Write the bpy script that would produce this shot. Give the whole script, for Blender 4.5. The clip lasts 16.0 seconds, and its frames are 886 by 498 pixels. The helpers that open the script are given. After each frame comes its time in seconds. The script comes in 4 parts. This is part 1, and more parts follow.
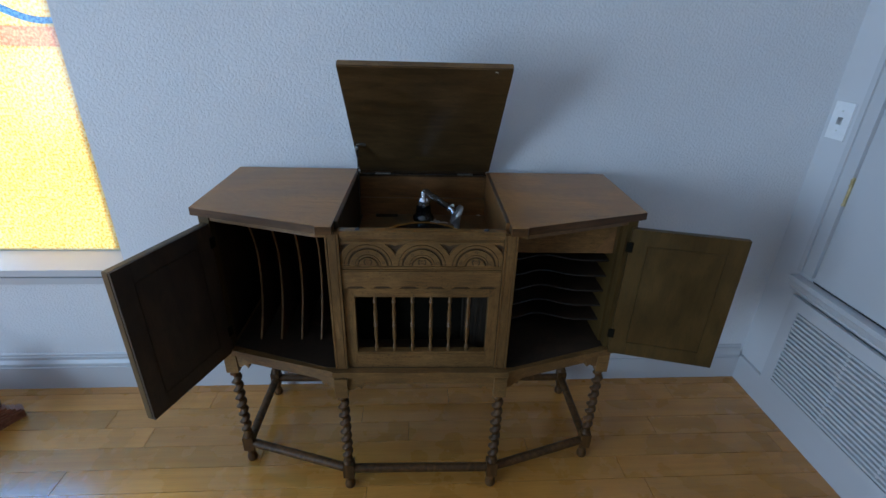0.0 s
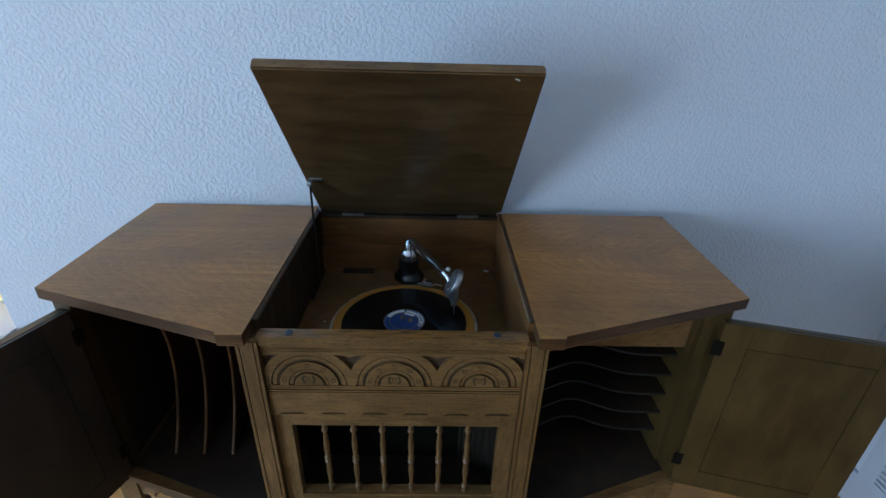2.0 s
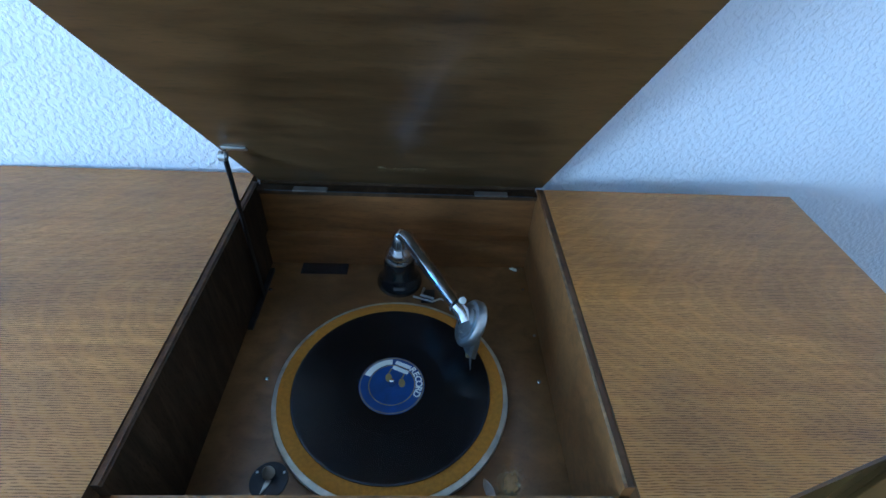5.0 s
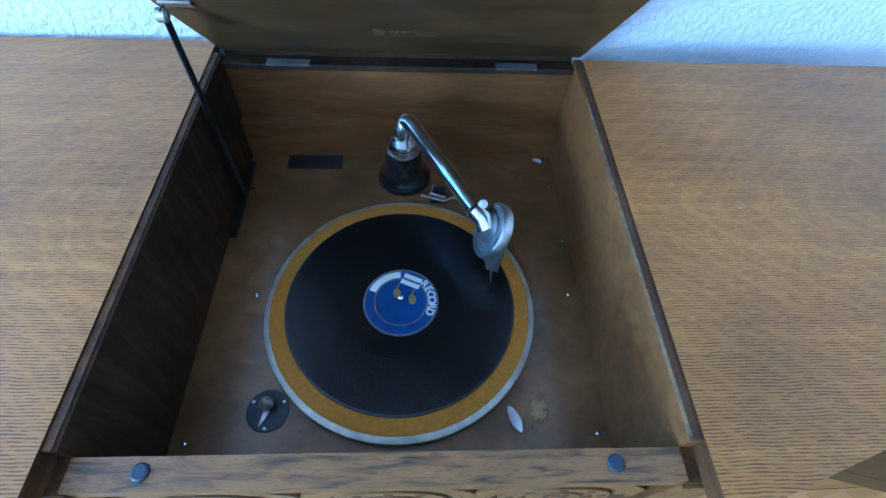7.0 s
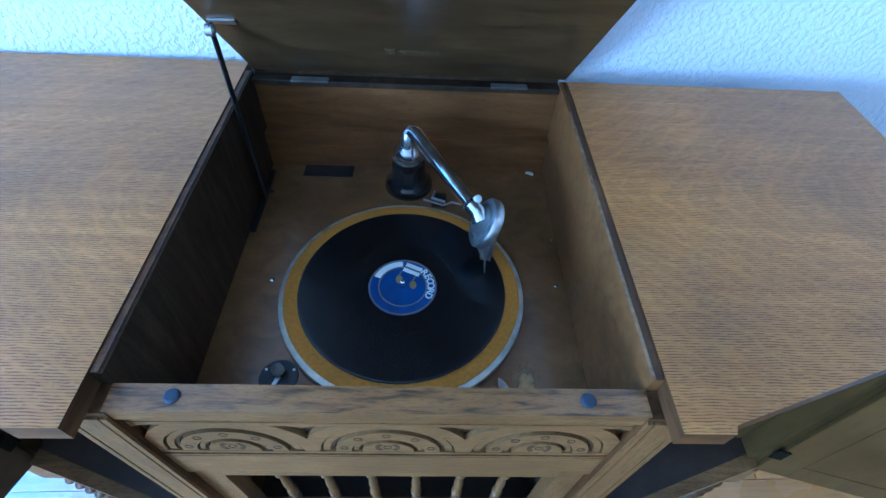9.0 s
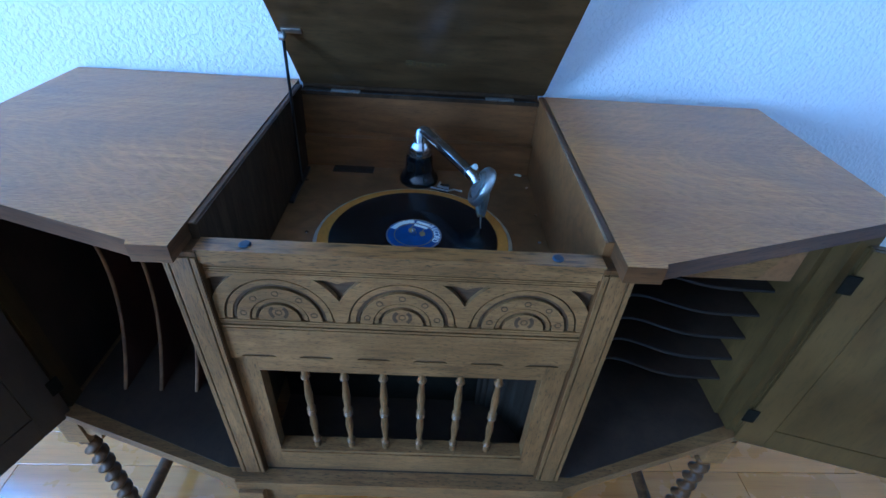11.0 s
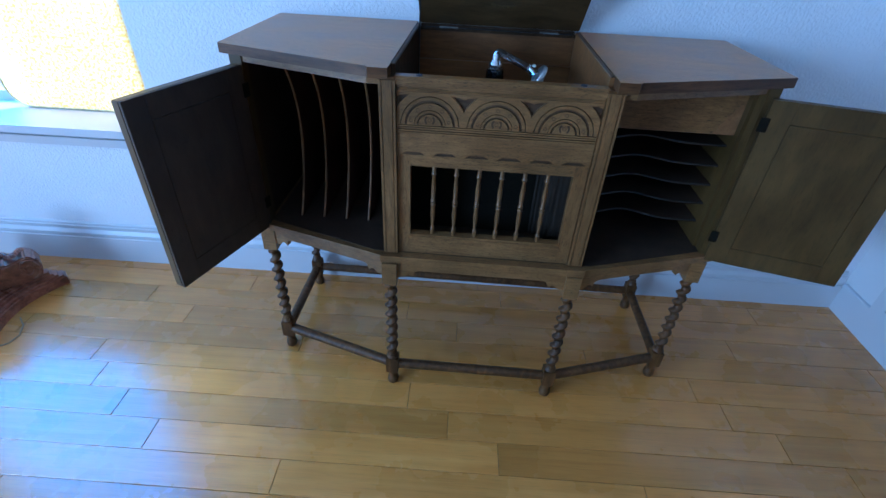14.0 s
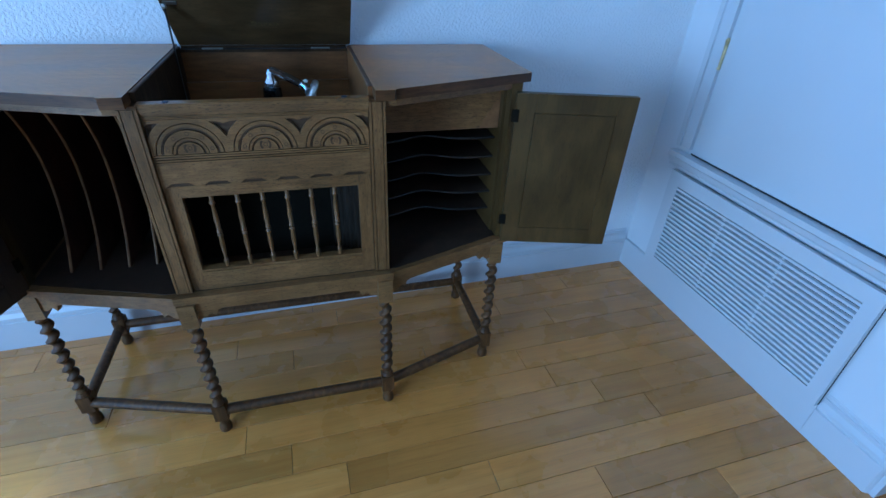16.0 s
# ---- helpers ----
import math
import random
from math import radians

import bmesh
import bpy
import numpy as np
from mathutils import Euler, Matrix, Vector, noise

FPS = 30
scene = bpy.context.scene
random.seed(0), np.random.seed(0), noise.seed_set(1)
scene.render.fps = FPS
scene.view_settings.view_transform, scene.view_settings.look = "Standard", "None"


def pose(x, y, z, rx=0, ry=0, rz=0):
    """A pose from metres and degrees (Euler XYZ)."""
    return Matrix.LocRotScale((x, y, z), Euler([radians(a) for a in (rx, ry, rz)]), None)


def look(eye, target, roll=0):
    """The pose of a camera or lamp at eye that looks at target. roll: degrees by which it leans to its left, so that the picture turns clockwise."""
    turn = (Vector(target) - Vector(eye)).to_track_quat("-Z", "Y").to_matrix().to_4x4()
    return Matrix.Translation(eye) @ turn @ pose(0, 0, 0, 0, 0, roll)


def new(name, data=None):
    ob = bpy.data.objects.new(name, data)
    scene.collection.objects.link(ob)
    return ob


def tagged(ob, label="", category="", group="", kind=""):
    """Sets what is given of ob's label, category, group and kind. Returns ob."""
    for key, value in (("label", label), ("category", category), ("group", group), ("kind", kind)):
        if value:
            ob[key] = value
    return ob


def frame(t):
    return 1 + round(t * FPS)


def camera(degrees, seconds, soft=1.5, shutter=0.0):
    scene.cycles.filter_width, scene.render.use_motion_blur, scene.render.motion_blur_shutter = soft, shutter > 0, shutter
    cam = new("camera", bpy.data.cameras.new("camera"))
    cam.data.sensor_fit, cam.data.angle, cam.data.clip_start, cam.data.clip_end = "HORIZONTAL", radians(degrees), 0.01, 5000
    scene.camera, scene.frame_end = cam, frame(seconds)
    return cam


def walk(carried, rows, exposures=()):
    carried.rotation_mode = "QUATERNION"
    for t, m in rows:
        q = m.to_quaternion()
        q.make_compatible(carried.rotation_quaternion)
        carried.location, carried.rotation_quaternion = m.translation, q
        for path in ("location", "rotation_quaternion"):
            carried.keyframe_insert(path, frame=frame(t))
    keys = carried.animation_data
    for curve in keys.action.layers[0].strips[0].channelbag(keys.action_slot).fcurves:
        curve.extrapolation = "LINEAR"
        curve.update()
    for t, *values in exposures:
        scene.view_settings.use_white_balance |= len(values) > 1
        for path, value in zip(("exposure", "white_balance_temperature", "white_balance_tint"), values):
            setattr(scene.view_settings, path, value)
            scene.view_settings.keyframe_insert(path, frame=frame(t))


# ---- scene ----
cam = camera(86.2, 16.0)
PATH = [
    (0, (0.21, 0.21, 1.393), (0.293, 2.013, 0.53), 1.6),
    (0.5, (0.245, 0.354, 1.38), (0.329, 2.151, 0.506), 1.5),
    (1, (0.271, 0.461, 1.361), (0.357, 2.26, 0.49), 1.7),
    (1.5, (0.284, 0.561, 1.369), (0.335, 2.351, 0.48), 1.5),
    (2, (0.267, 0.71, 1.378), (0.309, 2.491, 0.47), 1.6),
    (2.5, (0.247, 0.826, 1.379), (0.302, 2.602, 0.46), 1.8),
    (3, (0.259, 0.91, 1.384), (0.329, 2.673, 0.442), 2.2),
    (5.3, (0.247, 1.18, 1.326), (0.329, 2.635, -0.044), 3.5),
    (5.5, (0.249, 1.192, 1.317), (0.332, 2.605, -0.096), 3.2),
    (6, (0.245, 1.222, 1.295), (0.335, 2.524, -0.221), 3.5),
    (6.5, (0.237, 1.245, 1.276), (0.326, 2.459, -0.311), 3.6),
    (7, (0.233, 1.252, 1.275), (0.325, 2.394, -0.365), 3.9),
    (7.5, (0.233, 1.251, 1.274), (0.321, 2.371, -0.381), 4.0),
    (8, (0.234, 1.242, 1.28), (0.327, 2.349, -0.383), 4.2),
    (8.2, (0.233, 1.231, 1.282), (0.323, 2.342, -0.379), 4.1),
    (10.3, (0.249, 1.025, 1.253), (0.289, 2.625, 0.054), 3.8),
    (10.5, (0.242, 1.005, 1.244), (0.298, 2.603, 0.042), 4.3),
    (11, (0.234, 0.92, 1.219), (0.294, 2.521, 0.023), 3.9),
    (11.5, (0.227, 0.842, 1.195), (0.31, 2.44, -0.005), 3.3),
    (12, (0.242, 0.755, 1.176), (0.33, 2.354, -0.022), 2.7),
    (12.5, (0.261, 0.606, 1.184), (0.334, 2.2, -0.021), 2.4),
    (13, (0.251, 0.479, 1.185), (0.305, 2.088, -0.002), 2.3),
    (13.5, (0.166, 0.39, 1.183), (0.124, 2.018, 0.023), 2.6),
    (14, (0.152, 0.343, 1.181), (0.078, 1.977, 0.031), 2.9),
    (14.5, (0.229, 0.337, 1.188), (0.251, 1.975, 0.041), 3.0),
    (15, (0.312, 0.321, 1.186), (0.617, 1.951, 0.066), 3.1),
    (15.5, (0.354, 0.304, 1.188), (0.835, 1.908, 0.095), 3.2),
    (16, (0.3, 0.324, 1.188), (0.782, 1.933, 0.102), 2.8),
]
EXPOSURES = [(0, 0.3, 6650, 18), (1.5, 0.57, 6450, 16), (3, 0.7, 6000, 14), (5.5, 1.72, 5150, 10), (6.5, 2.04, 4850, 10), (7, 2.18, 4780, 10), (8, 2.3, 4720, 10),
             (10.5, 1.5, 4550, 13), (11.5, 1.62, 4600, 14), (12.5, 1.68, 4720, 14), (13, 1.42, 4780, 14), (14, 0.94, 4850, 15), (14.5, 0.92, 4850, 13), (15.5, 0.9, 4800, 10), (16, 0.92, 4850, 10)]
walk(cam, [(t, look(eye, target, roll)) for t, eye, target, roll in PATH], EXPOSURES)

# ---- world, window light ----
SKY = bpy.data.worlds.new("sky")
scene.world = SKY
SKY.use_nodes = True
_n = SKY.node_tree.nodes
_sky = _n.new("ShaderNodeTexSky")
_sky.sky_type, _sky.sun_disc, _sky.sun_elevation, _sky.sun_rotation = "NISHITA", False, radians(42), radians(24.6)
SKY.node_tree.links.new(_sky.outputs[0], _n["Background"].inputs[0])
_n["Background"].inputs[1].default_value = 0.15

SUN = bpy.data.lights.new("sun", "SUN")
SUN.energy, SUN.angle, SUN.color = 4.0, radians(0.6), (1.0, 0.93, 0.82)
new("sun", SUN).matrix_world = look((4.0, 8.75, 8.7), (0, 0, 0))

# the room stands turned a little against the cabinet; its origin is the floor corner
GROW = Matrix.Scale(1.06, 4)             # plan units to metres
ROOM = GROW @ pose(1.503, 1.724, 0, 0, 0, 1.2)
LEFT, RIGHT, REAR, HIGH = -4.3, 3.2, -6.2, 2.85
WIN = (-3.95, -2.337, 0.528, 2.05)      # window in the north wall: u0, u1, z0, z1
WIN2 = (-3.8, -2.0, 0.45, 1.9)         # window in the west wall: v0, v1, z0, z1


def area_light(name, m, w, h, power, colour):
    lamp = bpy.data.lights.new(name, "AREA")
    lamp.shape, lamp.size, lamp.size_y, lamp.energy, lamp.color = "RECTANGLE", w, h, power, colour
    ob = new(name, lamp)
    ob.matrix_world = m
    return ob


WIN3 = (-1.35, -0.25, 1.0, 2.72)        # second window in the west wall
GLOW = (0.465, 0.735, 1.0)
area_light("window_daylight", ROOM @ look((LEFT + 0.02, -2.9, 1.15), (0.0, -2.9, 1.1)), 1.65, 1.35, 86, GLOW)
area_light("window_daylight", ROOM @ look((LEFT + 0.02, -0.8, 1.86), (0.0, -0.8, 1.1)), 1.0, 1.62, 8, GLOW)
area_light("window_daylight", ROOM @ look((-3.40, 0.10, 1.3), (-3.40, -1.0, 1.15)), 1.05, 1.45, 33, (0.01, 0.37, 1.0))


# ---- materials ----
def material(name):
    m = bpy.data.materials.new(name)
    m.use_nodes = True
    return m, m.node_tree.nodes, m.node_tree.links, m.node_tree.nodes["Principled BSDF"]


def ramp(n, stops):
    r = n.new("ShaderNodeValToRGB")
    e = r.color_ramp.elements
    e[0].position, e[0].color = stops[0][0], (*stops[0][1], 1)
    e[1].position, e[1].color = stops[-1][0], (*stops[-1][1], 1)
    for p, c in stops[1:-1]:
        x = e.new(p)
        x.color = (*c, 1)
    return r


def wood(name, dark, mid, light, grain=(1.2, 14, 14), rough=0.42, pores=0.5, bump=0.15, coat=0.0, vary=0.0, blotch=0.5, spec=0.5, lines=0.0):
    """Wood: long grain, short dark pores, broad stains; grain runs along the smallest entry."""
    m, n, l, p = material(name)
    tc, mp = n.new("ShaderNodeTexCoord"), n.new("ShaderNodeMapping")
    mp.inputs["Scale"].default_value = grain
    if vary:
        info = n.new("ShaderNodeObjectInfo")
        vm = n.new("ShaderNodeVectorMath")
        vm.operation = "MULTIPLY_ADD"
        vm.inputs[1].default_value = (17.0, 11.0, 5.0)
        l.new(info.outputs["Random"], vm.inputs[0])
        l.new(tc.outputs["Object"], vm.inputs[2])
        l.new(vm.outputs[0], mp.inputs["Vector"])
        where = vm.outputs[0]
    else:
        l.new(tc.outputs["Object"], mp.inputs["Vector"])
        where = tc.outputs["Object"]
    a = n.new("ShaderNodeTexNoise")
    a.inputs["Scale"].default_value, a.inputs["Detail"].default_value, a.inputs["Distortion"].default_value = 4.0, 6.0, 0.6
    l.new(mp.outputs[0], a.inputs["Vector"])
    r = ramp(n, [(0.3, dark), (0.5, mid), (0.72, light)])
    l.new(a.outputs["Fac"], r.inputs[0])
    fine = n.new("ShaderNodeTexNoise")
    fine.inputs["Scale"].default_value, fine.inputs["Detail"].default_value = 26.0, 3.0
    l.new(mp.outputs[0], fine.inputs["Vector"])
    fr = ramp(n, [(0.34, (1 - pores,) * 3), (0.45, (1, 1, 1))])
    l.new(fine.outputs["Fac"], fr.inputs[0])
    mul = n.new("ShaderNodeMix")
    mul.data_type, mul.blend_type = "RGBA", "MULTIPLY"
    mul.inputs[0].default_value = 1.0
    l.new(r.outputs[0], mul.inputs[6])
    l.new(fr.outputs[0], mul.inputs[7])
    big = n.new("ShaderNodeTexNoise")
    big.inputs["Scale"].default_value, big.inputs["Detail"].default_value = 7.0, 4.0
    l.new(where, big.inputs["Vector"])
    br = ramp(n, [(0.3, (1 - blotch,) * 3), (0.7, (1.1, 1.1, 1.1))])
    l.new(big.outputs["Fac"], br.inputs[0])
    mul2 = n.new("ShaderNodeMix")
    mul2.data_type, mul2.blend_type = "RGBA", "MULTIPLY"
    mul2.inputs[0].default_value = 0.8
    l.new(mul.outputs[2], mul2.inputs[6])
    l.new(br.outputs[0], mul2.inputs[7])
    last = mul2.outputs[2]
    if lines:                                    # short dark pores, broken by pale ray flecks
        def calc(op, x, y=None):
            k = n.new("ShaderNodeMath")
            k.operation = op
            for i, v in enumerate((x, y)):
                if isinstance(v, (int, float)):
                    k.inputs[i].default_value = v
                elif v is not None:
                    l.new(v, k.inputs[i])
            return k.outputs[0]
        sep = n.new("ShaderNodeSeparateXYZ")
        l.new(tc.outputs["Object"], sep.inputs[0])
        dy = calc("SUBTRACT", sep.outputs[1], 0.25)
        bend = calc("SQRT", calc("ADD", calc("MULTIPLY", dy, dy), 0.0012))
        drift = n.new("ShaderNodeTexNoise")
        drift.inputs["Scale"].default_value, drift.inputs["Detail"].default_value = 13.0, 4.0
        l.new(tc.outputs["Object"], drift.inputs["Vector"])
        phase = calc("MULTIPLY", calc("SUBTRACT", sep.outputs[0], calc("MULTIPLY", bend, 1.35)), 215.0)
        fleck = calc("SINE", calc("ADD", phase, calc("MULTIPLY", drift.outputs["Fac"], 18.0)))
        wander, gap, gm = n.new("ShaderNodeTexNoise"), n.new("ShaderNodeTexNoise"), n.new("ShaderNodeMapping")
        wander.inputs["Scale"].default_value, wander.inputs["Detail"].default_value = 22.0, 3.0
        l.new(tc.outputs["Object"], wander.inputs["Vector"])
        gm.inputs["Scale"].default_value = (130, 520, 130)
        l.new(tc.outputs["Object"], gm.inputs["Vector"])
        l.new(gm.outputs[0], gap.inputs["Vector"])
        gap.inputs["Scale"].default_value, gap.inputs["Detail"].default_value = 1.0, 3.0
        rows = calc("SINE", calc("ADD", calc("MULTIPLY", sep.outputs[1], 2700.0), calc("MULTIPLY", wander.outputs["Fac"], 14.0)))
        dash = calc("ADD", calc("MULTIPLY", rows, 0.3), gap.outputs["Fac"])
        lr = ramp(n, [(0.6, (1, 1, 1)), (0.7, (1 - lines, 1 - lines, 1 - lines))])
        l.new(dash, lr.inputs[0])
        fm = ramp(n, [(0.72, (1, 1, 1)), (0.97, (0.4, 0.4, 0.4))])
        l.new(calc("MULTIPLY_ADD", fleck, 0.5), fm.inputs[0])
        fm.inputs[0].links[0].from_node.inputs[2].default_value = 0.5
        mul3 = n.new("ShaderNodeMix")
        mul3.data_type, mul3.blend_type = "RGBA", "MULTIPLY"
        l.new(fm.outputs[0], mul3.inputs[0])
        l.new(last, mul3.inputs[6])
        l.new(lr.outputs[0], mul3.inputs[7])
        last = mul3.outputs[2]
    if vary:
        hs = n.new("ShaderNodeHueSaturation")
        mr = n.new("ShaderNodeMapRange")
        mr.inputs[3].default_value, mr.inputs[4].default_value = 1 - vary, 1 + vary
        l.new(info.outputs["Random"], mr.inputs[0])
        l.new(mr.outputs[0], hs.inputs["Value"])
        l.new(last, hs.inputs["Color"])
        last = hs.outputs[0]
    l.new(last, p.inputs["Base Color"])
    rr = n.new("ShaderNodeMapRange")
    rr.inputs[3].default_value, rr.inputs[4].default_value = rough - 0.08, rough + 0.12
    l.new(big.outputs["Fac"], rr.inputs[0])
    l.new(rr.outputs[0], p.inputs["Roughness"])
    b = n.new("ShaderNodeBump")
    b.inputs["Strength"].default_value, b.inputs["Distance"].default_value = bump, 0.002
    l.new(fine.outputs["Fac"], b.inputs["Height"])
    l.new(b.outputs[0], p.inputs["Normal"])
    p.inputs["Specular IOR Level"].default_value = spec
    if lines:                                    # open pores shine less
        l.new(calc("MULTIPLY", lr.outputs[0], spec), p.inputs["Specular IOR Level"])
    p.inputs["Coat Weight"].default_value = coat
    p.inputs["Coat Roughness"].default_value = 0.12
    return m


def paint(name, colour, rough, scale, strength, depth, stain=0.06):
    """Painted plaster or trim with relief and faint uneven colour."""
    m, n, l, p = material(name)
    tc = n.new("ShaderNodeTexCoord")
    a, b = n.new("ShaderNodeTexNoise"), n.new("ShaderNodeTexNoise")
    a.inputs["Scale"].default_value, a.inputs["Detail"].default_value = scale, 3.0
    b.inputs["Scale"].default_value, b.inputs["Detail"].default_value = 2.2, 4.0
    for x in (a, b):
        l.new(tc.outputs["Object"], x.inputs["Vector"])
    dark = tuple(c * (1 - stain) for c in colour)
    r = ramp(n, [(0.35, dark), (0.65, colour)])
    l.new(b.outputs["Fac"], r.inputs[0])
    l.new(r.outputs[0], p.inputs["Base Color"])
    hr = ramp(n, [(0.42, (0, 0, 0)), (0.6, (1, 1, 1))])
    l.new(a.outputs["Fac"], hr.inputs[0])
    bump = n.new("ShaderNodeBump")
    bump.inputs["Strength"].default_value, bump.inputs["Distance"].default_value = strength, depth
    l.new(hr.outputs[0], bump.inputs["Height"])
    l.new(bump.outputs[0], p.inputs["Normal"])
    p.inputs["Roughness"].default_value = rough
    return m


def plain(name, colour, rough=0.5, metal=0.0, wear=0.15, scale=60.0, coat=0.0):
    m, n, l, p = material(name)
    tc, a = n.new("ShaderNodeTexCoord"), n.new("ShaderNodeTexNoise")
    a.inputs["Scale"].default_value, a.inputs["Detail"].default_value = scale, 4.0
    l.new(tc.outputs["Object"], a.inputs["Vector"])
    r = ramp(n, [(0.3, tuple(c * (1 - wear) for c in colour)), (0.7, tuple(min(1, c * (1 + wear)) for c in colour))])
    l.new(a.outputs["Fac"], r.inputs[0])
    l.new(r.outputs[0], p.inputs["Base Color"])
    q = n.new("ShaderNodeMapRange")
    q.inputs[3].default_value, q.inputs[4].default_value = max(0.02, rough - wear * 0.4), rough + wear * 0.4
    l.new(a.outputs["Fac"], q.inputs[0])
    l.new(q.outputs[0], p.inputs["Roughness"])
    p.inputs["Metallic"].default_value = metal
    p.inputs["Coat Weight"].default_value = coat
    return m


OAK = wood("oak_front", (0.155, 0.074, 0.024), (0.225, 0.111, 0.036), (0.285, 0.146, 0.05), (5, 44, 44), 0.37, 0.72, blotch=0.6)
OAK_UP = wood("oak_upright", (0.14, 0.066, 0.021), (0.205, 0.1, 0.032), (0.262, 0.133, 0.046), (44, 44, 5), 0.37, 0.72, blotch=0.6)
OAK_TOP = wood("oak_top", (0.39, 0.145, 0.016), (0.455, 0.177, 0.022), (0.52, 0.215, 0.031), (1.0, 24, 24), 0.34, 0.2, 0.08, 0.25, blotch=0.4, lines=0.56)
OAK_RAIL = wood("oak_rail", (0.01, 0.005, 0.002), (0.27, 0.118, 0.03), (0.32, 0.148, 0.04), (6, 50, 30), 0.36, 0.4, 0.12, 0.2, blotch=0.35)
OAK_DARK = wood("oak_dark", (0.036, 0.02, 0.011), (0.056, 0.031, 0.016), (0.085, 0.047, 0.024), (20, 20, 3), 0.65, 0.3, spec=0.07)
OAK_LEG = wood("oak_leg", (0.052, 0.021, 0.006), (0.094, 0.039, 0.011), (0.155, 0.07, 0.021), (20, 20, 3), 0.46, 0.3, spec=0.25)
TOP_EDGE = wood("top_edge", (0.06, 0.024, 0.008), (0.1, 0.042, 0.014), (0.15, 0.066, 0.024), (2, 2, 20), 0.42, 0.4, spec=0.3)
# compartment wood; its dark tone also stands for shade on the left door
LINING_AND_SHADE = wood("lining_and_shade", (0.028, 0.0155, 0.009), (0.042, 0.0235, 0.0135), (0.058, 0.033, 0.019), (6, 6, 2), 0.5, 0.2)
DIVIDER = wood("divider_wood", (0.05, 0.017, 0.011), (0.075, 0.026, 0.017), (0.1, 0.036, 0.023), (6, 6, 2), 0.5, 0.2, spec=0.3)
EDGE = wood("pale_edge", (0.16, 0.07, 0.025), (0.25, 0.115, 0.042), (0.34, 0.17, 0.065), (8, 8, 8), 0.45, 0.2)
LID_WOOD = wood("lid_veneer", (0.056, 0.03, 0.011), (0.085, 0.046, 0.017), (0.116, 0.064, 0.025), (3, 12, 12), 0.32, 0.25, 0.05, 0.15, blotch=0.4)
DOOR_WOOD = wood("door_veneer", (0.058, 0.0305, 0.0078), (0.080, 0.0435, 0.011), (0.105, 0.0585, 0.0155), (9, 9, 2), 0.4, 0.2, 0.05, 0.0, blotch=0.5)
BOARD_WOOD = wood("deck_wood", (0.15, 0.068, 0.02), (0.205, 0.095, 0.03), (0.265, 0.126, 0.043), (7, 10, 10), 0.35, 0.15, 0.06, 0.25, blotch=0.6)
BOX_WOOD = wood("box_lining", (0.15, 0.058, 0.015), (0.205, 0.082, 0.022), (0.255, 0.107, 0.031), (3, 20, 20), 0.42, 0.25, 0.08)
FLOOR_WOOD = wood("floor_wood", (0.485, 0.19, 0.033), (0.545, 0.224, 0.042), (0.595, 0.262, 0.056), (0.6, 14, 14), 0.26, 0.14, 0.02, 0.7, vary=0.15, blotch=0.14)
FLOOR_WOOD.node_tree.nodes["Principled BSDF"].inputs["Coat Roughness"].default_value = 0.17
JOINT = plain("floor_joint", (0.06, 0.035, 0.018), 0.8)
RED_WOOD = wood("red_wood", (0.17, 0.05, 0.028), (0.33, 0.115, 0.065), (0.47, 0.2, 0.12), (3, 14, 14), 0.28, 0.3, 0.1, 0.3)
WALL = paint("wall_plaster", (0.78, 0.79, 0.81), 0.62, 125, 0.42, 0.003)
SMOOTH = paint("smooth_wall_paint", (0.66, 0.67, 0.69), 0.5, 60, 0.06, 0.001)
UNSEEN_WALL = paint("unseen_wall_tone", (0.42, 0.41, 0.39), 0.8, 170, 0.38, 0.003)
TRIM = paint("trim_paint", (0.57, 0.58, 0.6), 0.38, 30, 0.05, 0.001, 0.04)
OUTSIDE_GROUND = paint("outside_ground", (0.42, 0.42, 0.42), 0.85, 12, 0.4, 0.01, 0.2)
CEIL = paint("ceiling_paint", (0.75, 0.75, 0.75), 0.8, 70, 0.3, 0.003)
SHADE = plain("vent_shade", (0.05, 0.05, 0.055), 0.9)
GAP_SHADE = plain("gap_shade", (0.03, 0.03, 0.03), 0.9)
PLASTIC = plain("plate_plastic", (0.88, 0.89, 0.9), 0.35, wear=0.03)
CHROME = plain("nickel", (0.72, 0.72, 0.72), 0.2, 1.0, 0.18, 90)
STEEL = plain("dull_steel", (0.52, 0.52, 0.5), 0.42, 1.0, 0.2, 70)
IRON = plain("dark_iron", (0.035, 0.035, 0.038), 0.42, 0.6, 0.3, 60)
BRASS = plain("brass", (0.58, 0.48, 0.26), 0.3, 1.0, 0.2, 60)
BLACK = plain("black_enamel", (0.012, 0.012, 0.013), 0.18, 0.0, 0.3, 40, 0.5)
WAX = plain("smooth_shellac", (0.006, 0.006, 0.007), 0.12, 0.0, 0.2, 40)
FELT = plain("amber_felt", (0.42, 0.17, 0.012), 0.85, 0.0, 0.16, 220)
LABEL = plain("blue_label", (0.009, 0.045, 0.16), 0.4, 0.0, 0.25, 60)
CREAM = plain("cream_print", (0.72, 0.74, 0.68), 0.5, wear=0.06)
GOLD = plain("gold_print", (0.3, 0.2, 0.07), 0.5, 0.2, 0.2, 60)
WORN = plain("worn_finish", (0.2, 0.12, 0.055), 0.6, 0.0, 0.5, 130)
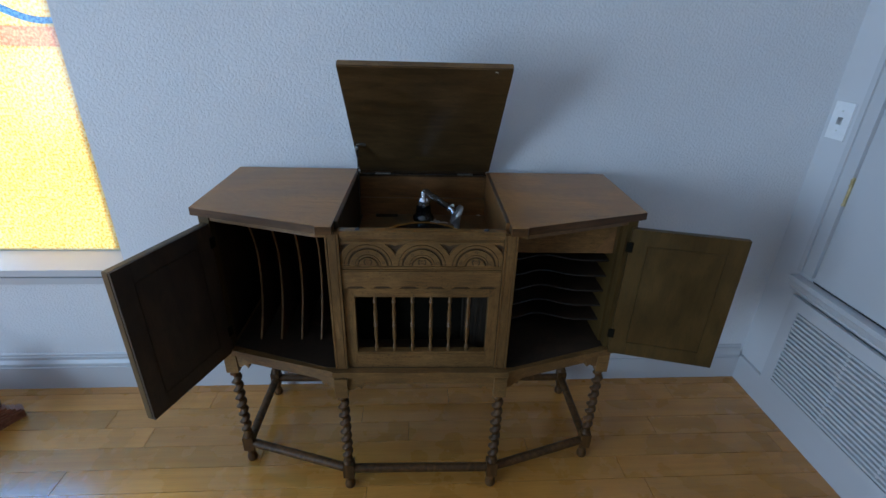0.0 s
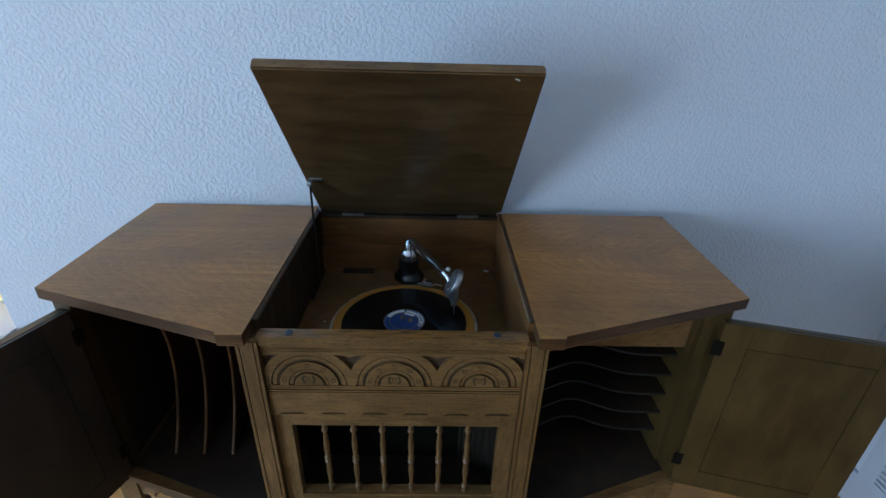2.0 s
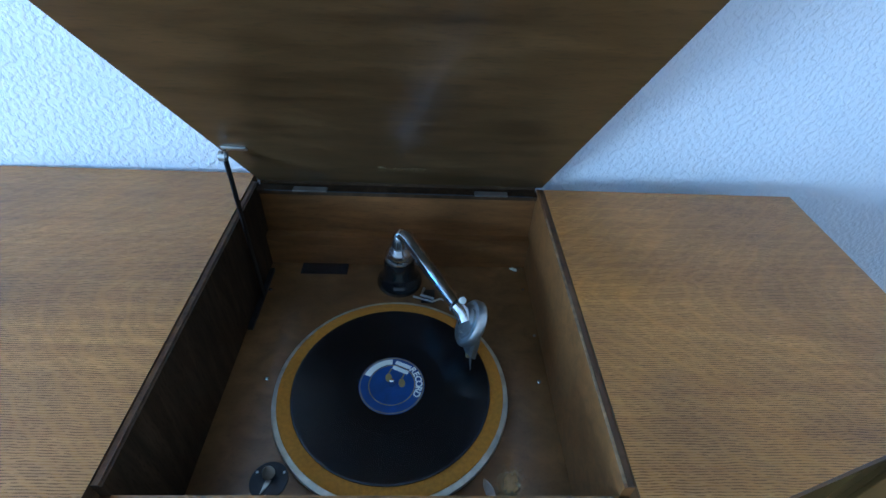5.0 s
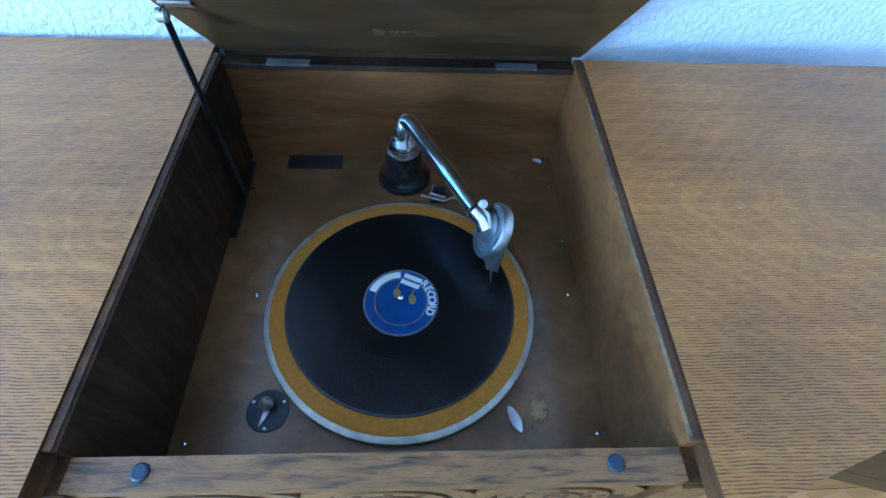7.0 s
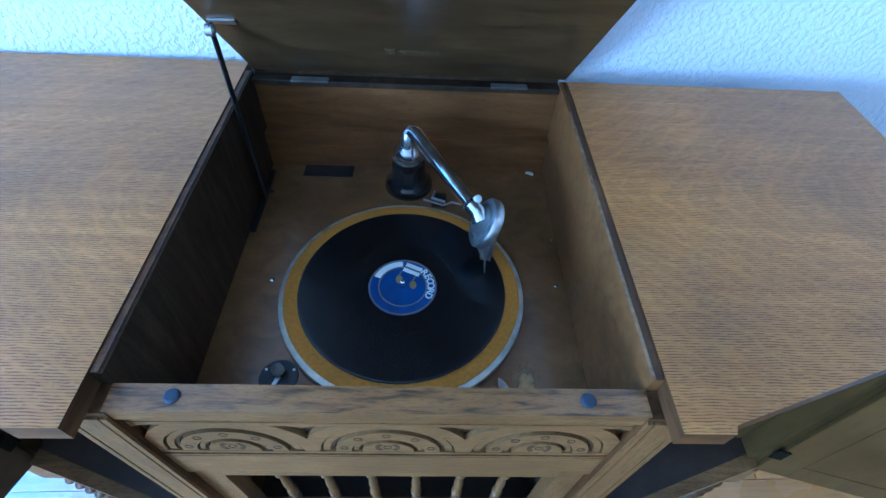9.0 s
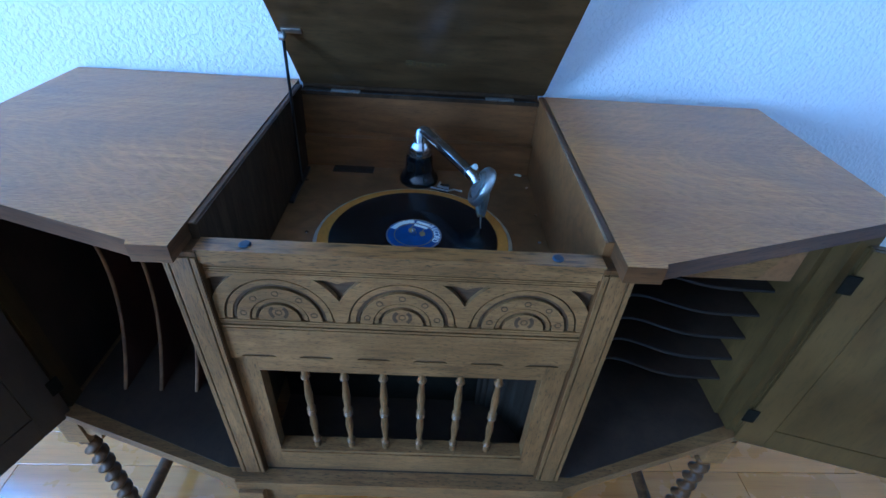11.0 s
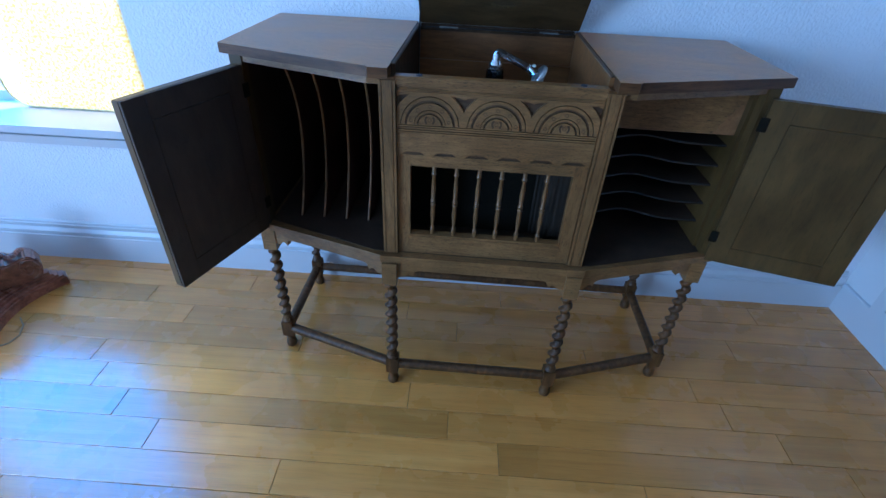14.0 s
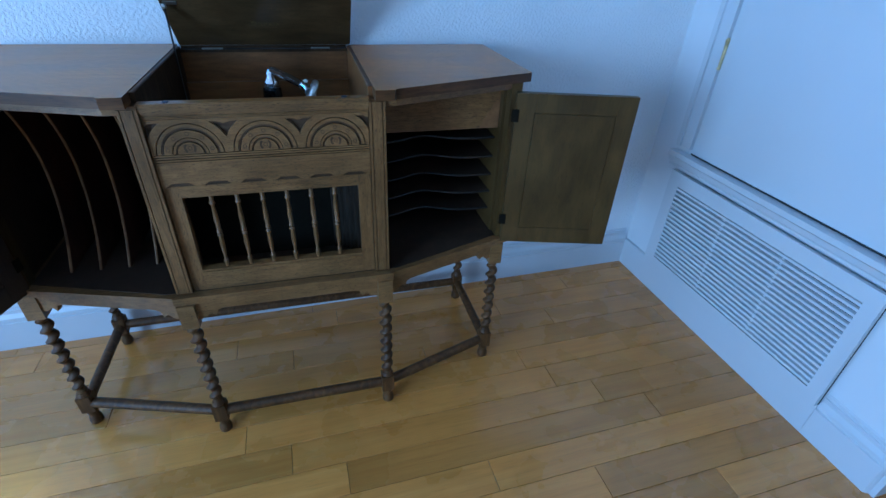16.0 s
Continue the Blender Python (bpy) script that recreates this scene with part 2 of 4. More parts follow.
def rubbed(name, colour, reach):
    """A rubbed place in the finish: dense in the middle, breaking up towards its edge."""
    m, n, l, p = material(name)
    tc, a, d = n.new("ShaderNodeTexCoord"), n.new("ShaderNodeTexNoise"), n.new("ShaderNodeVectorMath")
    a.inputs["Scale"].default_value, a.inputs["Detail"].default_value = 130.0, 5.0
    d.operation = "LENGTH"
    l.new(tc.outputs["Object"], a.inputs["Vector"])
    l.new(tc.outputs["Object"], d.inputs[0])
    fall, mix = n.new("ShaderNodeMapRange"), n.new("ShaderNodeMath")
    fall.inputs[1].default_value, fall.inputs[2].default_value, fall.inputs[3].default_value, fall.inputs[4].default_value = 0.0, reach, 0.62, -0.35
    l.new(d.outputs["Value"], fall.inputs[0])
    mix.operation = "ADD"
    l.new(a.outputs["Fac"], mix.inputs[0])
    l.new(fall.outputs[0], mix.inputs[1])
    r = ramp(n, [(0.42, (0, 0, 0)), (1.0, (0.85, 0.85, 0.85))])
    l.new(mix.outputs[0], r.inputs[0])
    l.new(r.outputs[0], p.inputs["Alpha"])
    p.inputs["Base Color"].default_value = (*colour, 1)
    p.inputs["Roughness"].default_value = 0.6
    return m


RUBBED = rubbed("rubbed_finish", (0.46, 0.27, 0.11), 0.026)
FADED = plain("faded_gilt", (0.095, 0.058, 0.02), 0.5, 0.0, 0.4, 200)
# near-black tone for shaded hollows: horn opening and hinge mortises
HOLLOW_SHADE = wood("hollow_shade", (0.006, 0.005, 0.003), (0.009, 0.007, 0.004), (0.012, 0.01, 0.006), (40, 40, 40), 0.7, 0.2, spec=0.1)
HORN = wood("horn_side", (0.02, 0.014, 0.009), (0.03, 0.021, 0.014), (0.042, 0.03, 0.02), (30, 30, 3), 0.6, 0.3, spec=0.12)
SHELF_EDGE = wood("shelf_edge", (0.014, 0.009, 0.006), (0.021, 0.014, 0.01), (0.03, 0.02, 0.014), (3, 20, 20), 0.36, 0.2, 0.03, 0.0, spec=0.42)
# darker oak that paints shade and grime into the carved recesses
GROOVE_SHADE = wood("groove_shade", (0.05, 0.027, 0.014), (0.075, 0.042, 0.022), (0.1, 0.058, 0.032), (5, 44, 44), 0.45, 0.3, spec=0.25)
RIM = plain("worn_nickel", (0.5, 0.47, 0.38), 0.5, 0.7, 0.3, 60)
CORD = plain("flex_cover", (0.3, 0.2, 0.12), 0.6)
PLUG = plain("rubber_plug", (0.02, 0.03, 0.05), 0.5)


def amber_glass(name, colour, deep):
    """Pebbled coloured glass that lets the daylight through."""
    m, n, l, p = material(name)
    n.remove(p)
    out = n["Material Output"]
    tc, v, big = n.new("ShaderNodeTexCoord"), n.new("ShaderNodeTexNoise"), n.new("ShaderNodeTexNoise")
    v.inputs["Scale"].default_value, v.inputs["Detail"].default_value = 120, 3
    big.inputs["Scale"].default_value = 5
    for x in (v, big):
        l.new(tc.outputs["Object"], x.inputs["Vector"])
    r = ramp(n, [(0.4, deep), (0.5, colour), (0.6, tuple(min(1, c * 1.25 + 0.08) for c in colour))])
    l.new(v.outputs["Fac"], r.inputs[0])
    tr, tp, gl = n.new("ShaderNodeBsdfTranslucent"), n.new("ShaderNodeBsdfTransparent"), n.new("ShaderNodeBsdfGlossy")
    gl.inputs["Roughness"].default_value = 0.2
    for x in (tr, tp):
        l.new(r.outputs[0], x.inputs[0])
    m1, m2 = n.new("ShaderNodeMixShader"), n.new("ShaderNodeMixShader")
    m1.inputs[0].default_value, m2.inputs[0].default_value = 0.1, 0.04
    l.new(tr.outputs[0], m1.inputs[1])
    l.new(tp.outputs[0], m1.inputs[2])
    l.new(m1.outputs[0], m2.inputs[1])
    l.new(gl.outputs[0], m2.inputs[2])
    l.new(m2.outputs[0], out.inputs[0])
    return m


SHELLAC = plain("shellac", (0.003, 0.003, 0.004), 0.22, 0.0, 0.12, 25)
_p, _tan = SHELLAC.node_tree.nodes["Principled BSDF"], SHELLAC.node_tree.nodes.new("ShaderNodeTangent")
_tan.direction_type, _tan.axis = "RADIAL", "Z"
_p.inputs["Anisotropic"].default_value, _p.inputs["Anisotropic Rotation"].default_value = 0.96, 0.25
SHELLAC.node_tree.links.new(_tan.outputs[0], _p.inputs["Tangent"])
AMBER = amber_glass("amber_glass", (1.0, 0.87, 0.52), (0.9, 0.63, 0.2))
BLUE_GLASS = amber_glass("blue_glass", (0.06, 0.42, 0.72), (0.03, 0.26, 0.55))
ROSE_GLASS = amber_glass("rose_glass", (0.88, 0.58, 0.4), (0.75, 0.42, 0.27))


# ---- mesh helpers ----
def part(name, bm, mat, parent=None, label="", bevel=0.0, smooth=False, side=None):
    if bevel:
        sharp = [e for e in bm.edges if len(e.link_faces) == 2 and e.calc_face_angle(0) > 0.5]
        bmesh.ops.bevel(bm, geom=sharp, offset=bevel, segments=2, affect="EDGES", clamp_overlap=True)
    bmesh.ops.recalc_face_normals(bm, faces=bm.faces)
    me = bpy.data.meshes.new(name)
    bm.to_mesh(me)
    bm.free()
    me.materials.append(mat)
    if side is not None:
        me.materials.append(side)
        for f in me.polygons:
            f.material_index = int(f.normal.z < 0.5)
    if smooth:
        me.polygons.foreach_set("use_smooth", [True] * len(me.polygons))
        me.set_sharp_from_angle(angle=radians(40))
    ob = new(name, me)
    if parent is not None:
        ob.parent = parent
    if label:
        ob["label"] = label
    return ob


def fresh():
    return bmesh.new()


def box(bm, x0, x1, y0, y1, z0, z1, m=None):
    vs = [bm.verts.new((x, y, z)) for x in (x0, x1) for y in (y0, y1) for z in (z0, z1)]
    for f in ((0, 1, 3, 2), (4, 6, 7, 5), (0, 4, 5, 1), (2, 3, 7, 6), (0, 2, 6, 4), (1, 5, 7, 3)):
        bm.faces.new([vs[i] for i in f])
    if m is not None:
        bmesh.ops.transform(bm, matrix=m, verts=vs)
    return bm


def prism(bm, outline, z0, z1, m=None):
    """A flat outline in x, y, raised from z0 to z1."""
    a = [bm.verts.new((x, y, z0)) for x, y in outline]
    b = [bm.verts.new((x, y, z1)) for x, y in outline]
    k = len(a)
    bm.faces.new(a[::-1])
    bm.faces.new(b)
    for i in range(k):
        bm.faces.new((a[i], a[(i + 1) % k], b[(i + 1) % k], b[i]))
    if m is not None:
        bmesh.ops.transform(bm, matrix=m, verts=a + b)
    return bm


def lathe(bm, profile, m=None, sides=24):
    """Turned form: (radius, height) pairs round z."""
    rings, made = [], []
    for r, z in profile:
        ring = [bm.verts.new((r * math.cos(2 * math.pi * i / sides), r * math.sin(2 * math.pi * i / sides), z)) for i in range(sides)]
        rings.append(ring)
        made += ring
    for a, b in zip(rings, rings[1:]):
        for i in range(sides):
            bm.faces.new((a[i], a[(i + 1) % sides], b[(i + 1) % sides], b[i]))
    bm.faces.new(rings[0][::-1])
    bm.faces.new(rings[-1])
    if m is not None:
        bmesh.ops.transform(bm, matrix=m, verts=made)
    return bm


def tube(bm, points, radii, sides=12):
    """A round bar along points; radii one number or one a point."""
    pts = [Vector(p) for p in points]
    if isinstance(radii, (int, float)):
        radii = [radii] * len(pts)
    rings, side = [], None
    for i, p in enumerate(pts):
        d = (pts[min(i + 1, len(pts) - 1)] - pts[max(i - 1, 0)]).normalized()
        if side is None:
            side = d.orthogonal().normalized()
        side = (side - d * side.dot(d)).normalized()
        up = d.cross(side)
        rings.append([bm.verts.new(p + radii[i] * (math.cos(a) * side + math.sin(a) * up)) for a in (2 * math.pi * k / sides for k in range(sides))])
    for a, b in zip(rings, rings[1:]):
        for k in range(sides):
            bm.faces.new((a[k], a[(k + 1) % sides], b[(k + 1) % sides], b[k]))
    bm.faces.new(rings[0][::-1])
    bm.faces.new(rings[-1])
    return bm


def columns(bm, xs, low, high, y0, y1, m=None):
    """A board standing in x, z whose lower and upper edges follow two functions of x."""
    rows, made = [], []
    for x in xs:
        a, b = low(x), high(x)
        q = [bm.verts.new(c) for c in ((x, y0, a), (x, y0, b), (x, y1, b), (x, y1, a))]
        rows.append(q)
        made += q
    for p, q in zip(rows, rows[1:]):
        for k in range(4):
            bm.faces.new((p[k], p[(k + 1) % 4], q[(k + 1) % 4], q[k]))
    bm.faces.new(rows[0])
    bm.faces.new(rows[-1][::-1])
    if m is not None:
        bmesh.ops.transform(bm, matrix=m, verts=made)
    return bm


def half_ring(bm, cx, cz, r0, r1, y0, y1, a0=0.0, a1=180.0, steps=28):
    """A half ring standing in x, z."""
    rows = []
    for i in range(steps + 1):
        a = radians(a0 + (a1 - a0) * i / steps)
        c, s = math.cos(a), math.sin(a)
        rows.append([bm.verts.new((cx + r * c, y, cz + r * s)) for r, y in ((r0, y0), (r1, y0), (r1, y1), (r0, y1))])
    for p, q in zip(rows, rows[1:]):
        for k in range(4):
            bm.faces.new((p[k], p[(k + 1) % 4], q[(k + 1) % 4], q[k]))
    bm.faces.new(rows[0])
    bm.faces.new(rows[-1][::-1])
    return bm


def span(a, b, k):
    return [a + (b - a) * i / k for i in range(k + 1)]


def root(name, m, label, category, group="", kind=""):
    ob = new(name)
    ob.matrix_world = m if m.median_scale > 1.01 else GROW @ m
    ob.empty_display_size = 0.05
    return tagged(ob, label, category, group, kind)


# ---- the room ----
def room_part(name, bm, mat, label, category, bevel=0.0):
    ob = part(name, bm, mat, None, "", bevel)
    ob.matrix_world = ROOM
    return tagged(ob, label, category, kind="structure")


def build_room():
    t = 0.015                                     # wall face behind the skirting
    bm = fresh()
    w0, w1, z0, z1 = WIN
    for b in ((LEFT, w0, 0, HIGH), (w1, 0.3, 0, HIGH), (w0, w1, 0, z0 - 0.03), (w0, w1, z1, HIGH)):
        box(bm, b[0], b[1], t, t + 0.22, b[2], b[3])
    room_part("wall_north", bm, WALL, "white plaster wall with orange-peel texture", "wall")
    bm = fresh()
    box(bm, t, t + 0.16, -1.05, t - 0.0, 0, HIGH)
    room_part("wall_east", bm, SMOOTH, "white painted return wall holding the cupboard door", "wall")
    bm = fresh()
    v0, v1, z0, z1 = WIN2
    for b in ((REAR, v0, 0, HIGH), (v1, WIN3[0], 0, HIGH), (WIN3[1], t + 0.22, 0, HIGH), (v0, v1, 0, z0), (v0, v1, z1, HIGH), (WIN3[0], WIN3[1], 0, WIN3[2]), (WIN3[0], WIN3[1], WIN3[3], HIGH)):
        box(bm, LEFT - 0.2, LEFT, b[0], b[1], b[2], b[3])
    room_part("wall_west", bm, WALL, "white plaster wall with a wide window opening", "wall")
    # unseen walls that close the room; distance and tone set for bounce light
    bm = fresh()
    box(bm, LEFT - 0.2, RIGHT + 0.2, REAR - 0.2, REAR, 0, HIGH)
    room_part("wall_south", bm, UNSEEN_WALL, "unseen plain wall closing the room, toned for bounce light", "wall")
    bm = fresh()
    box(bm, RIGHT, RIGHT + 0.2, REAR, 0.0, 0, HIGH)
    box(bm, t + 0.16, RIGHT, -0.2, 0.0, 0, HIGH)
    room_part("wall_far_east", bm, UNSEEN_WALL, "unseen plain wall closing the room, toned for bounce light", "wall")
    # unseen ceiling, its tone also chosen for the bounce
    bm = fresh()
    box(bm, LEFT - 0.2, RIGHT + 0.2, REAR - 0.2, 0.24, HIGH, HIGH + 0.1)
    room_part("ceiling", bm, CEIL, "unseen plain white ceiling, toned for bounce light", "ceiling")
    # skirting with a stepped cap
    prof = [(0, 0), (0, 0.098), (0.0045, 0.1), (0.0045, 0.104), (0.0012, 0.107), (0.0015, 0.116), (0.0085, 0.129), (0.0085, 0.1335), (0.0068, 0.135), (0.0068, 0.143), (0.0105, 0.1445), (0.0105, 0.153), (0.0148, 0.158), (0.0148, 0)]
    bm = fresh()
    prism(bm, [(-y, z) for y, z in prof][::-1], LEFT, 0.0, Matrix(((0, 0, 1, 0), (-1, 0, 0, 0), (0, 1, 0, 0), (0, 0, 0, 1))))
    room_part("baseboard", bm, TRIM, "white painted moulded baseboard", "baseboard")
    bm = fresh()
    low = [(0, 0), (0, 0.106), (0.003, 0.1105), (0.0148, 0.1105), (0.0148, 0)]
    prism(bm, low, -0.8795, 0.0, Matrix(((1, 0, 0, 0), (0, 0, 1, 0), (0, 1, 0, 0), (0, 0, 0, 1))))
    prism(bm, [(y, z) for y, z in prof], -1.06, -0.88, Matrix(((1, 0, 0, 0), (0, 0, 1, 0), (0, 1, 0, 0), (0, 0, 0, 1))))
    prism(bm, [(-y, z) for y, z in prof][::-1], 0.012, 0.19, Matrix(((0, 0, 1, 0), (1, 0, 0, -1.065), (0, 1, 0, 0), (0, 0, 0, 1))))
    lathe(bm, [(0.013, 0), (0.013, 0.118), (0.009, 0.135), (0.002, 0.158)], pose(0.013, -1.054, 0), 16)
    room_part("baseboard", bm, TRIM, "white painted moulded baseboard with a rounded outer corner", "baseboard")
    # window sill
    w0, w1, z0, z1 = WIN
    bm = fresh()
    box(bm, w0 - 0.05, w1 + 0.0, -0.022, 0.235, z0 - 0.024, z0)
    box(bm, w0 - 0.05, w1 + 0.03, 0.002, 0.0149, z0 - 0.036, z0 - 0.0245)
    box(bm, w0 - 0.05, w1 + 0.03, -0.01, 0.0149, z0 - 0.046, z0 - 0.0365)
    box(bm, w0 - 0.04, w1 + 0.02, 0.003, 0.0149, z0 - 0.068, z0 - 0.0465)
    room_part("window_sill", bm, TRIM, "white painted window sill with stepped moulding", "window sill", 0.004)
    win = root("window_1", ROOM @ pose(0, 0.2, 0), "white window frame round clear glass", "window", kind="structure")
    bm = fresh()
    for b in ((w0, w0 + 0.05, z0, z1), (w1 - 0.05, w1, z0, z1), (w0 + 0.05, w1 - 0.05, z1 - 0.05, z1), (w0 + 0.05, w1 - 0.05, z0, z0 + 0.03)):
        box(bm, b[0], b[1], 0.0, 0.034, b[2], b[3])
    part("window_frame", bm, TRIM, win)
    for name, (v0, v1, z0, z1), words in (("window_2", WIN2, "white frame of the wide side window"), ("window_3", WIN3, "white frame of the narrow side window")):
        side = root(name, ROOM @ pose(LEFT, 0, 0), words, "window", kind="structure")
        bm = fresh()
        for b in ((v0, v0 + 0.05, z0, z1), (v1 - 0.05, v1, z0, z1), (v0 + 0.05, v1 - 0.05, z1 - 0.05, z1), (v0 + 0.05, v1 - 0.05, z0, z0 + 0.05)):
            box(bm, -0.12, -0.06, b[0], b[1], b[2], b[3])
        part("window_frame", bm, TRIM, side)


def build_ground():
    # added ground, pale so the windows look out on something bright
    bm = fresh()
    box(bm, -40, 40, -45, 60, -0.9, -0.35)
    room_part("ground", bm, OUTSIDE_GROUND, "plain pale ground added outside to brighten the view out", "ground")


def build_panel():
    """The pebbled amber glass panel that stands on the sill."""
    w1, z0 = WIN[1], WIN[2]
    th = root("stained_glass_panel", ROOM @ pose(w1 - 0.062, 0.135, z0), "amber pebbled stained glass panel standing on window sill", "stained glass")
    W, H, r = 0.50, 1.3, 0.07
    stand = Matrix(((1, 0, 0, 0), (0, 0, 1, 0), (0, 1, 0, 0), (0, 0, 0, 1)))
    def sheet(name, za, zb, mat, label):
        bm = fresh()
        o = []
        if za <= 0:
            for i in range(9):
                q = radians(180 + 90 * i / 8)
                o.append((-W + r + r * math.cos(q), 0.004 + r + r * math.sin(q)))
            o.append((0, 0.004))
        else:
            o += [(-W, za), (0, za)]
        o += [(0, zb), (-W, zb)]
        prism(bm, o, 0.0, 0.006, stand)
        part(name, bm, mat, th, label)
    sheet("pane", 0, 0.69, AMBER, "amber pebbled glass")
    sheet("pane", 0.69, 0.745, ROSE_GLASS, "rose brown glass band")
    xs = span(-W, 0, 30)
    def mid(x):
        return 0.845 - 0.16 * (x + W) + 0.012 * math.sin(22 * x)
    def thick(x):
        return 0.02 - 0.012 * (x + W) / W
    for nm, lo, hi, mat, label in (("pane", lambda x: 0.745, lambda x: mid(x) - thick(x), AMBER, "amber pebbled glass"),
                                   ("blue_stroke", lambda x: mid(x) - thick(x), lambda x: mid(x) + thick(x), BLUE_GLASS, "bright blue glass ribbon"),
                                   ("pane", lambda x: mid(x) + thick(x), lambda x: H, AMBER, "amber pebbled glass")):
        part(nm, columns(fresh(), xs, lo, hi, 0.0, 0.006), mat, th, label)
    bm = fresh()
    pts = [(-W, 0.003, 0.25)] + [(-W + r + r * math.cos(radians(180 + 90 * i / 8)), 0.003, 0.004 + r + r * math.sin(radians(180 + 90 * i / 8))) for i in range(9)] + [(0, 0.003, 0.004)]
    tube(bm, pts, 0.0045, 8)
    part("rim", bm, BRASS, th, "thin brown edge strip")


def build_cupboard():
    """Cupboard door with casing and the return-air vent below it, in the east wall."""
    x = 0.0148
    y0, y1 = -0.826, -0.174                       # door edges
    th = tagged(root("door_1", ROOM, "white painted cupboard door with brass hinge, closed", "door", kind="structure"))
    bm = fresh()
    box(bm, x - 0.004, x, y0, y1, 0.556, 2.1)
    part("door_leaf", bm, TRIM, th, bevel=0.0015)
    # dark strips laid on the wall paint the shade of the door gap
    bm = fresh()
    box(bm, x - 0.0008, x - 0.0002, y0 - 0.004, y1 + 0.004, 0.5485, 0.5558)
    box(bm, x - 0.0032, x - 0.0002, y0 - 0.0052, y0 - 0.0003, 0.5485, 2.1)
    part("gap", bm, GAP_SHADE, th, "dark strips standing for the shaded gap round the door")
    hinge = fresh()
    lathe(hinge, [(0.0055, 0), (0.0065, 0.004), (0.0055, 0.008), (0.0055, 0.03), (0.006, 0.031), (0.0055, 0.032), (0.0055, 0.062), (0.0065, 0.066), (0.0055, 0.07), (0.0065, 0.086), (0.003, 0.092)], pose(x - 0.008, y1 + 0.004, 0.826), 12)
    part("hinge", hinge, BRASS, th, "worn brass hinge")
    tr = root("door_casing", ROOM, "white moulded casing round cupboard door", "trim", kind="structure")
    for name, (a, b, c, d) in (("side_casing", (y1 + 0.004, y1 + 0.066, 0.566, 2.16)), ("side_casing", (y0 - 0.066, y0 - 0.0056, 0.566, 2.16))):
        bm = fresh()
        box(bm, x - 0.01, x, a, b, c, d)
        s = 1 if a > -0.5 else -1
        e = b if s > 0 else a
        box(bm, x - 0.017, x - 0.0101, min(e, e - s * 0.018), max(e, e - s * 0.018), c, d)
        e2 = a if s > 0 else b
        box(bm, x - 0.0135, x - 0.0101, min(e2, e2 + s * 0.01), max(e2, e2 + s * 0.01), c, d)
        part(name, bm, TRIM, tr, bevel=0.002)
    bm = fresh()
    prism(bm, [(x, 0.494), (x - 0.018, 0.494), (x - 0.018, 0.504), (x - 0.024, 0.51), (x - 0.028, 0.526), (x - 0.035, 0.532), (x - 0.035, 0.548), (x, 0.548)], y0 - 0.082, y1 + 0.07, Matrix(((1, 0, 0, 0), (0, 0, 1, 0), (0, 1, 0, 0), (0, 0, 0, 1))))
    part("ledge", bm, TRIM, tr)
    # vent
    v0, v1, z0, z1 = -0.878, -0.140, 0.112, 0.486
    i0, i1, k0, k1 = -0.840, -0.186, 0.148, 0.440
    vent = tagged(root("air_vent", ROOM, "white louvred return-air vent set low in the wall", "vent"))
    # dark sheet close behind the slats takes the place of the shaded hollow
    bm = fresh()
    box(bm, -0.0035, -0.003, i0, i1, k0, k1)
    part("backing", bm, SHADE, vent, "dark sheet standing for the shaded void behind the louvres")
    bm = fresh()
    for b in ((v0, i0, z0, z1), (i1, v1, z0, z1), (i0, i1, z0, k0), (i0, i1, k1, z1)):
        box(bm, -0.013, -0.0005, b[0], b[1], b[2], b[3])
    part("frame", bm, TRIM, vent, bevel=0.0015)
    # dark strip in place of the shaded joint beside the vent frame
    bm = fresh()
    box(bm, -0.0012, -0.0004, v0 - 0.0024, v0 - 0.0003, z0 + 0.004, z1 - 0.004)
    part("gap", bm, GAP_SHADE, vent, "dark strip standing for the shaded gap beside the frame")
    for k in (1, 2):
        bm = fresh()
        c = i0 + (i1 - i0) * k / 3
        box(bm, -0.0085, -0.004, c - 0.003, c + 0.003, k0, k1)
        part("divider", bm, TRIM, vent)
    first, count = None, 18
    for k in range(count):
        z = k0 + (k1 - k0) * (k + 0.5) / count
        if first is None:
            bm = fresh()
            prism(bm, [(-0.0085, 0.0030), (-0.0088, -0.0042), (-0.0074, -0.0046), (-0.0005, 0.0036), (-0.0005, 0.0052)], i0, i1, Matrix(((1, 0, 0, 0), (0, 0, 1, 0), (0, 1, 0, 0), (0, 0, 0, 1))))
            first = part("slat", bm, TRIM, vent)
            ob = first
        else:
            ob = new("slat", first.data)
            ob.parent = vent
        ob.location = (-0.0036, 0, z)
    # outlet plate
    pl = root("wall_plate", ROOM @ pose(x - 0.001, -0.043, 1.065), "white plastic wall plate with a small jack", "wall plate")
    bm = fresh()
    box(bm, -0.006, 0.0, -0.036, 0.036, -0.057, 0.057)
    part("plate", bm, PLASTIC, pl, bevel=0.0025)
    bm = fresh()
    box(bm, -0.009, -0.0062, -0.008, 0.008, -0.011, 0.011)
    part("jack", bm, STEEL, pl, bevel=0.001)
    for z in (-0.03, 0.03):
        bm = fresh()
        lathe(bm, [(0.003, 0), (0.003, 0.0012), (0.002, 0.002)], Matrix.Translation((-0.0062, 0, z)) @ pose(0, 0, 0, 0, -90, 0), 10)
        part("screw", bm, CREAM, pl)


# ---- the gramophone cabinet ----
CX, FY = 0.1955, 1.205
CAB = pose(CX, FY, 0)
TOPZ, FLOORZ = 0.883, 0.455


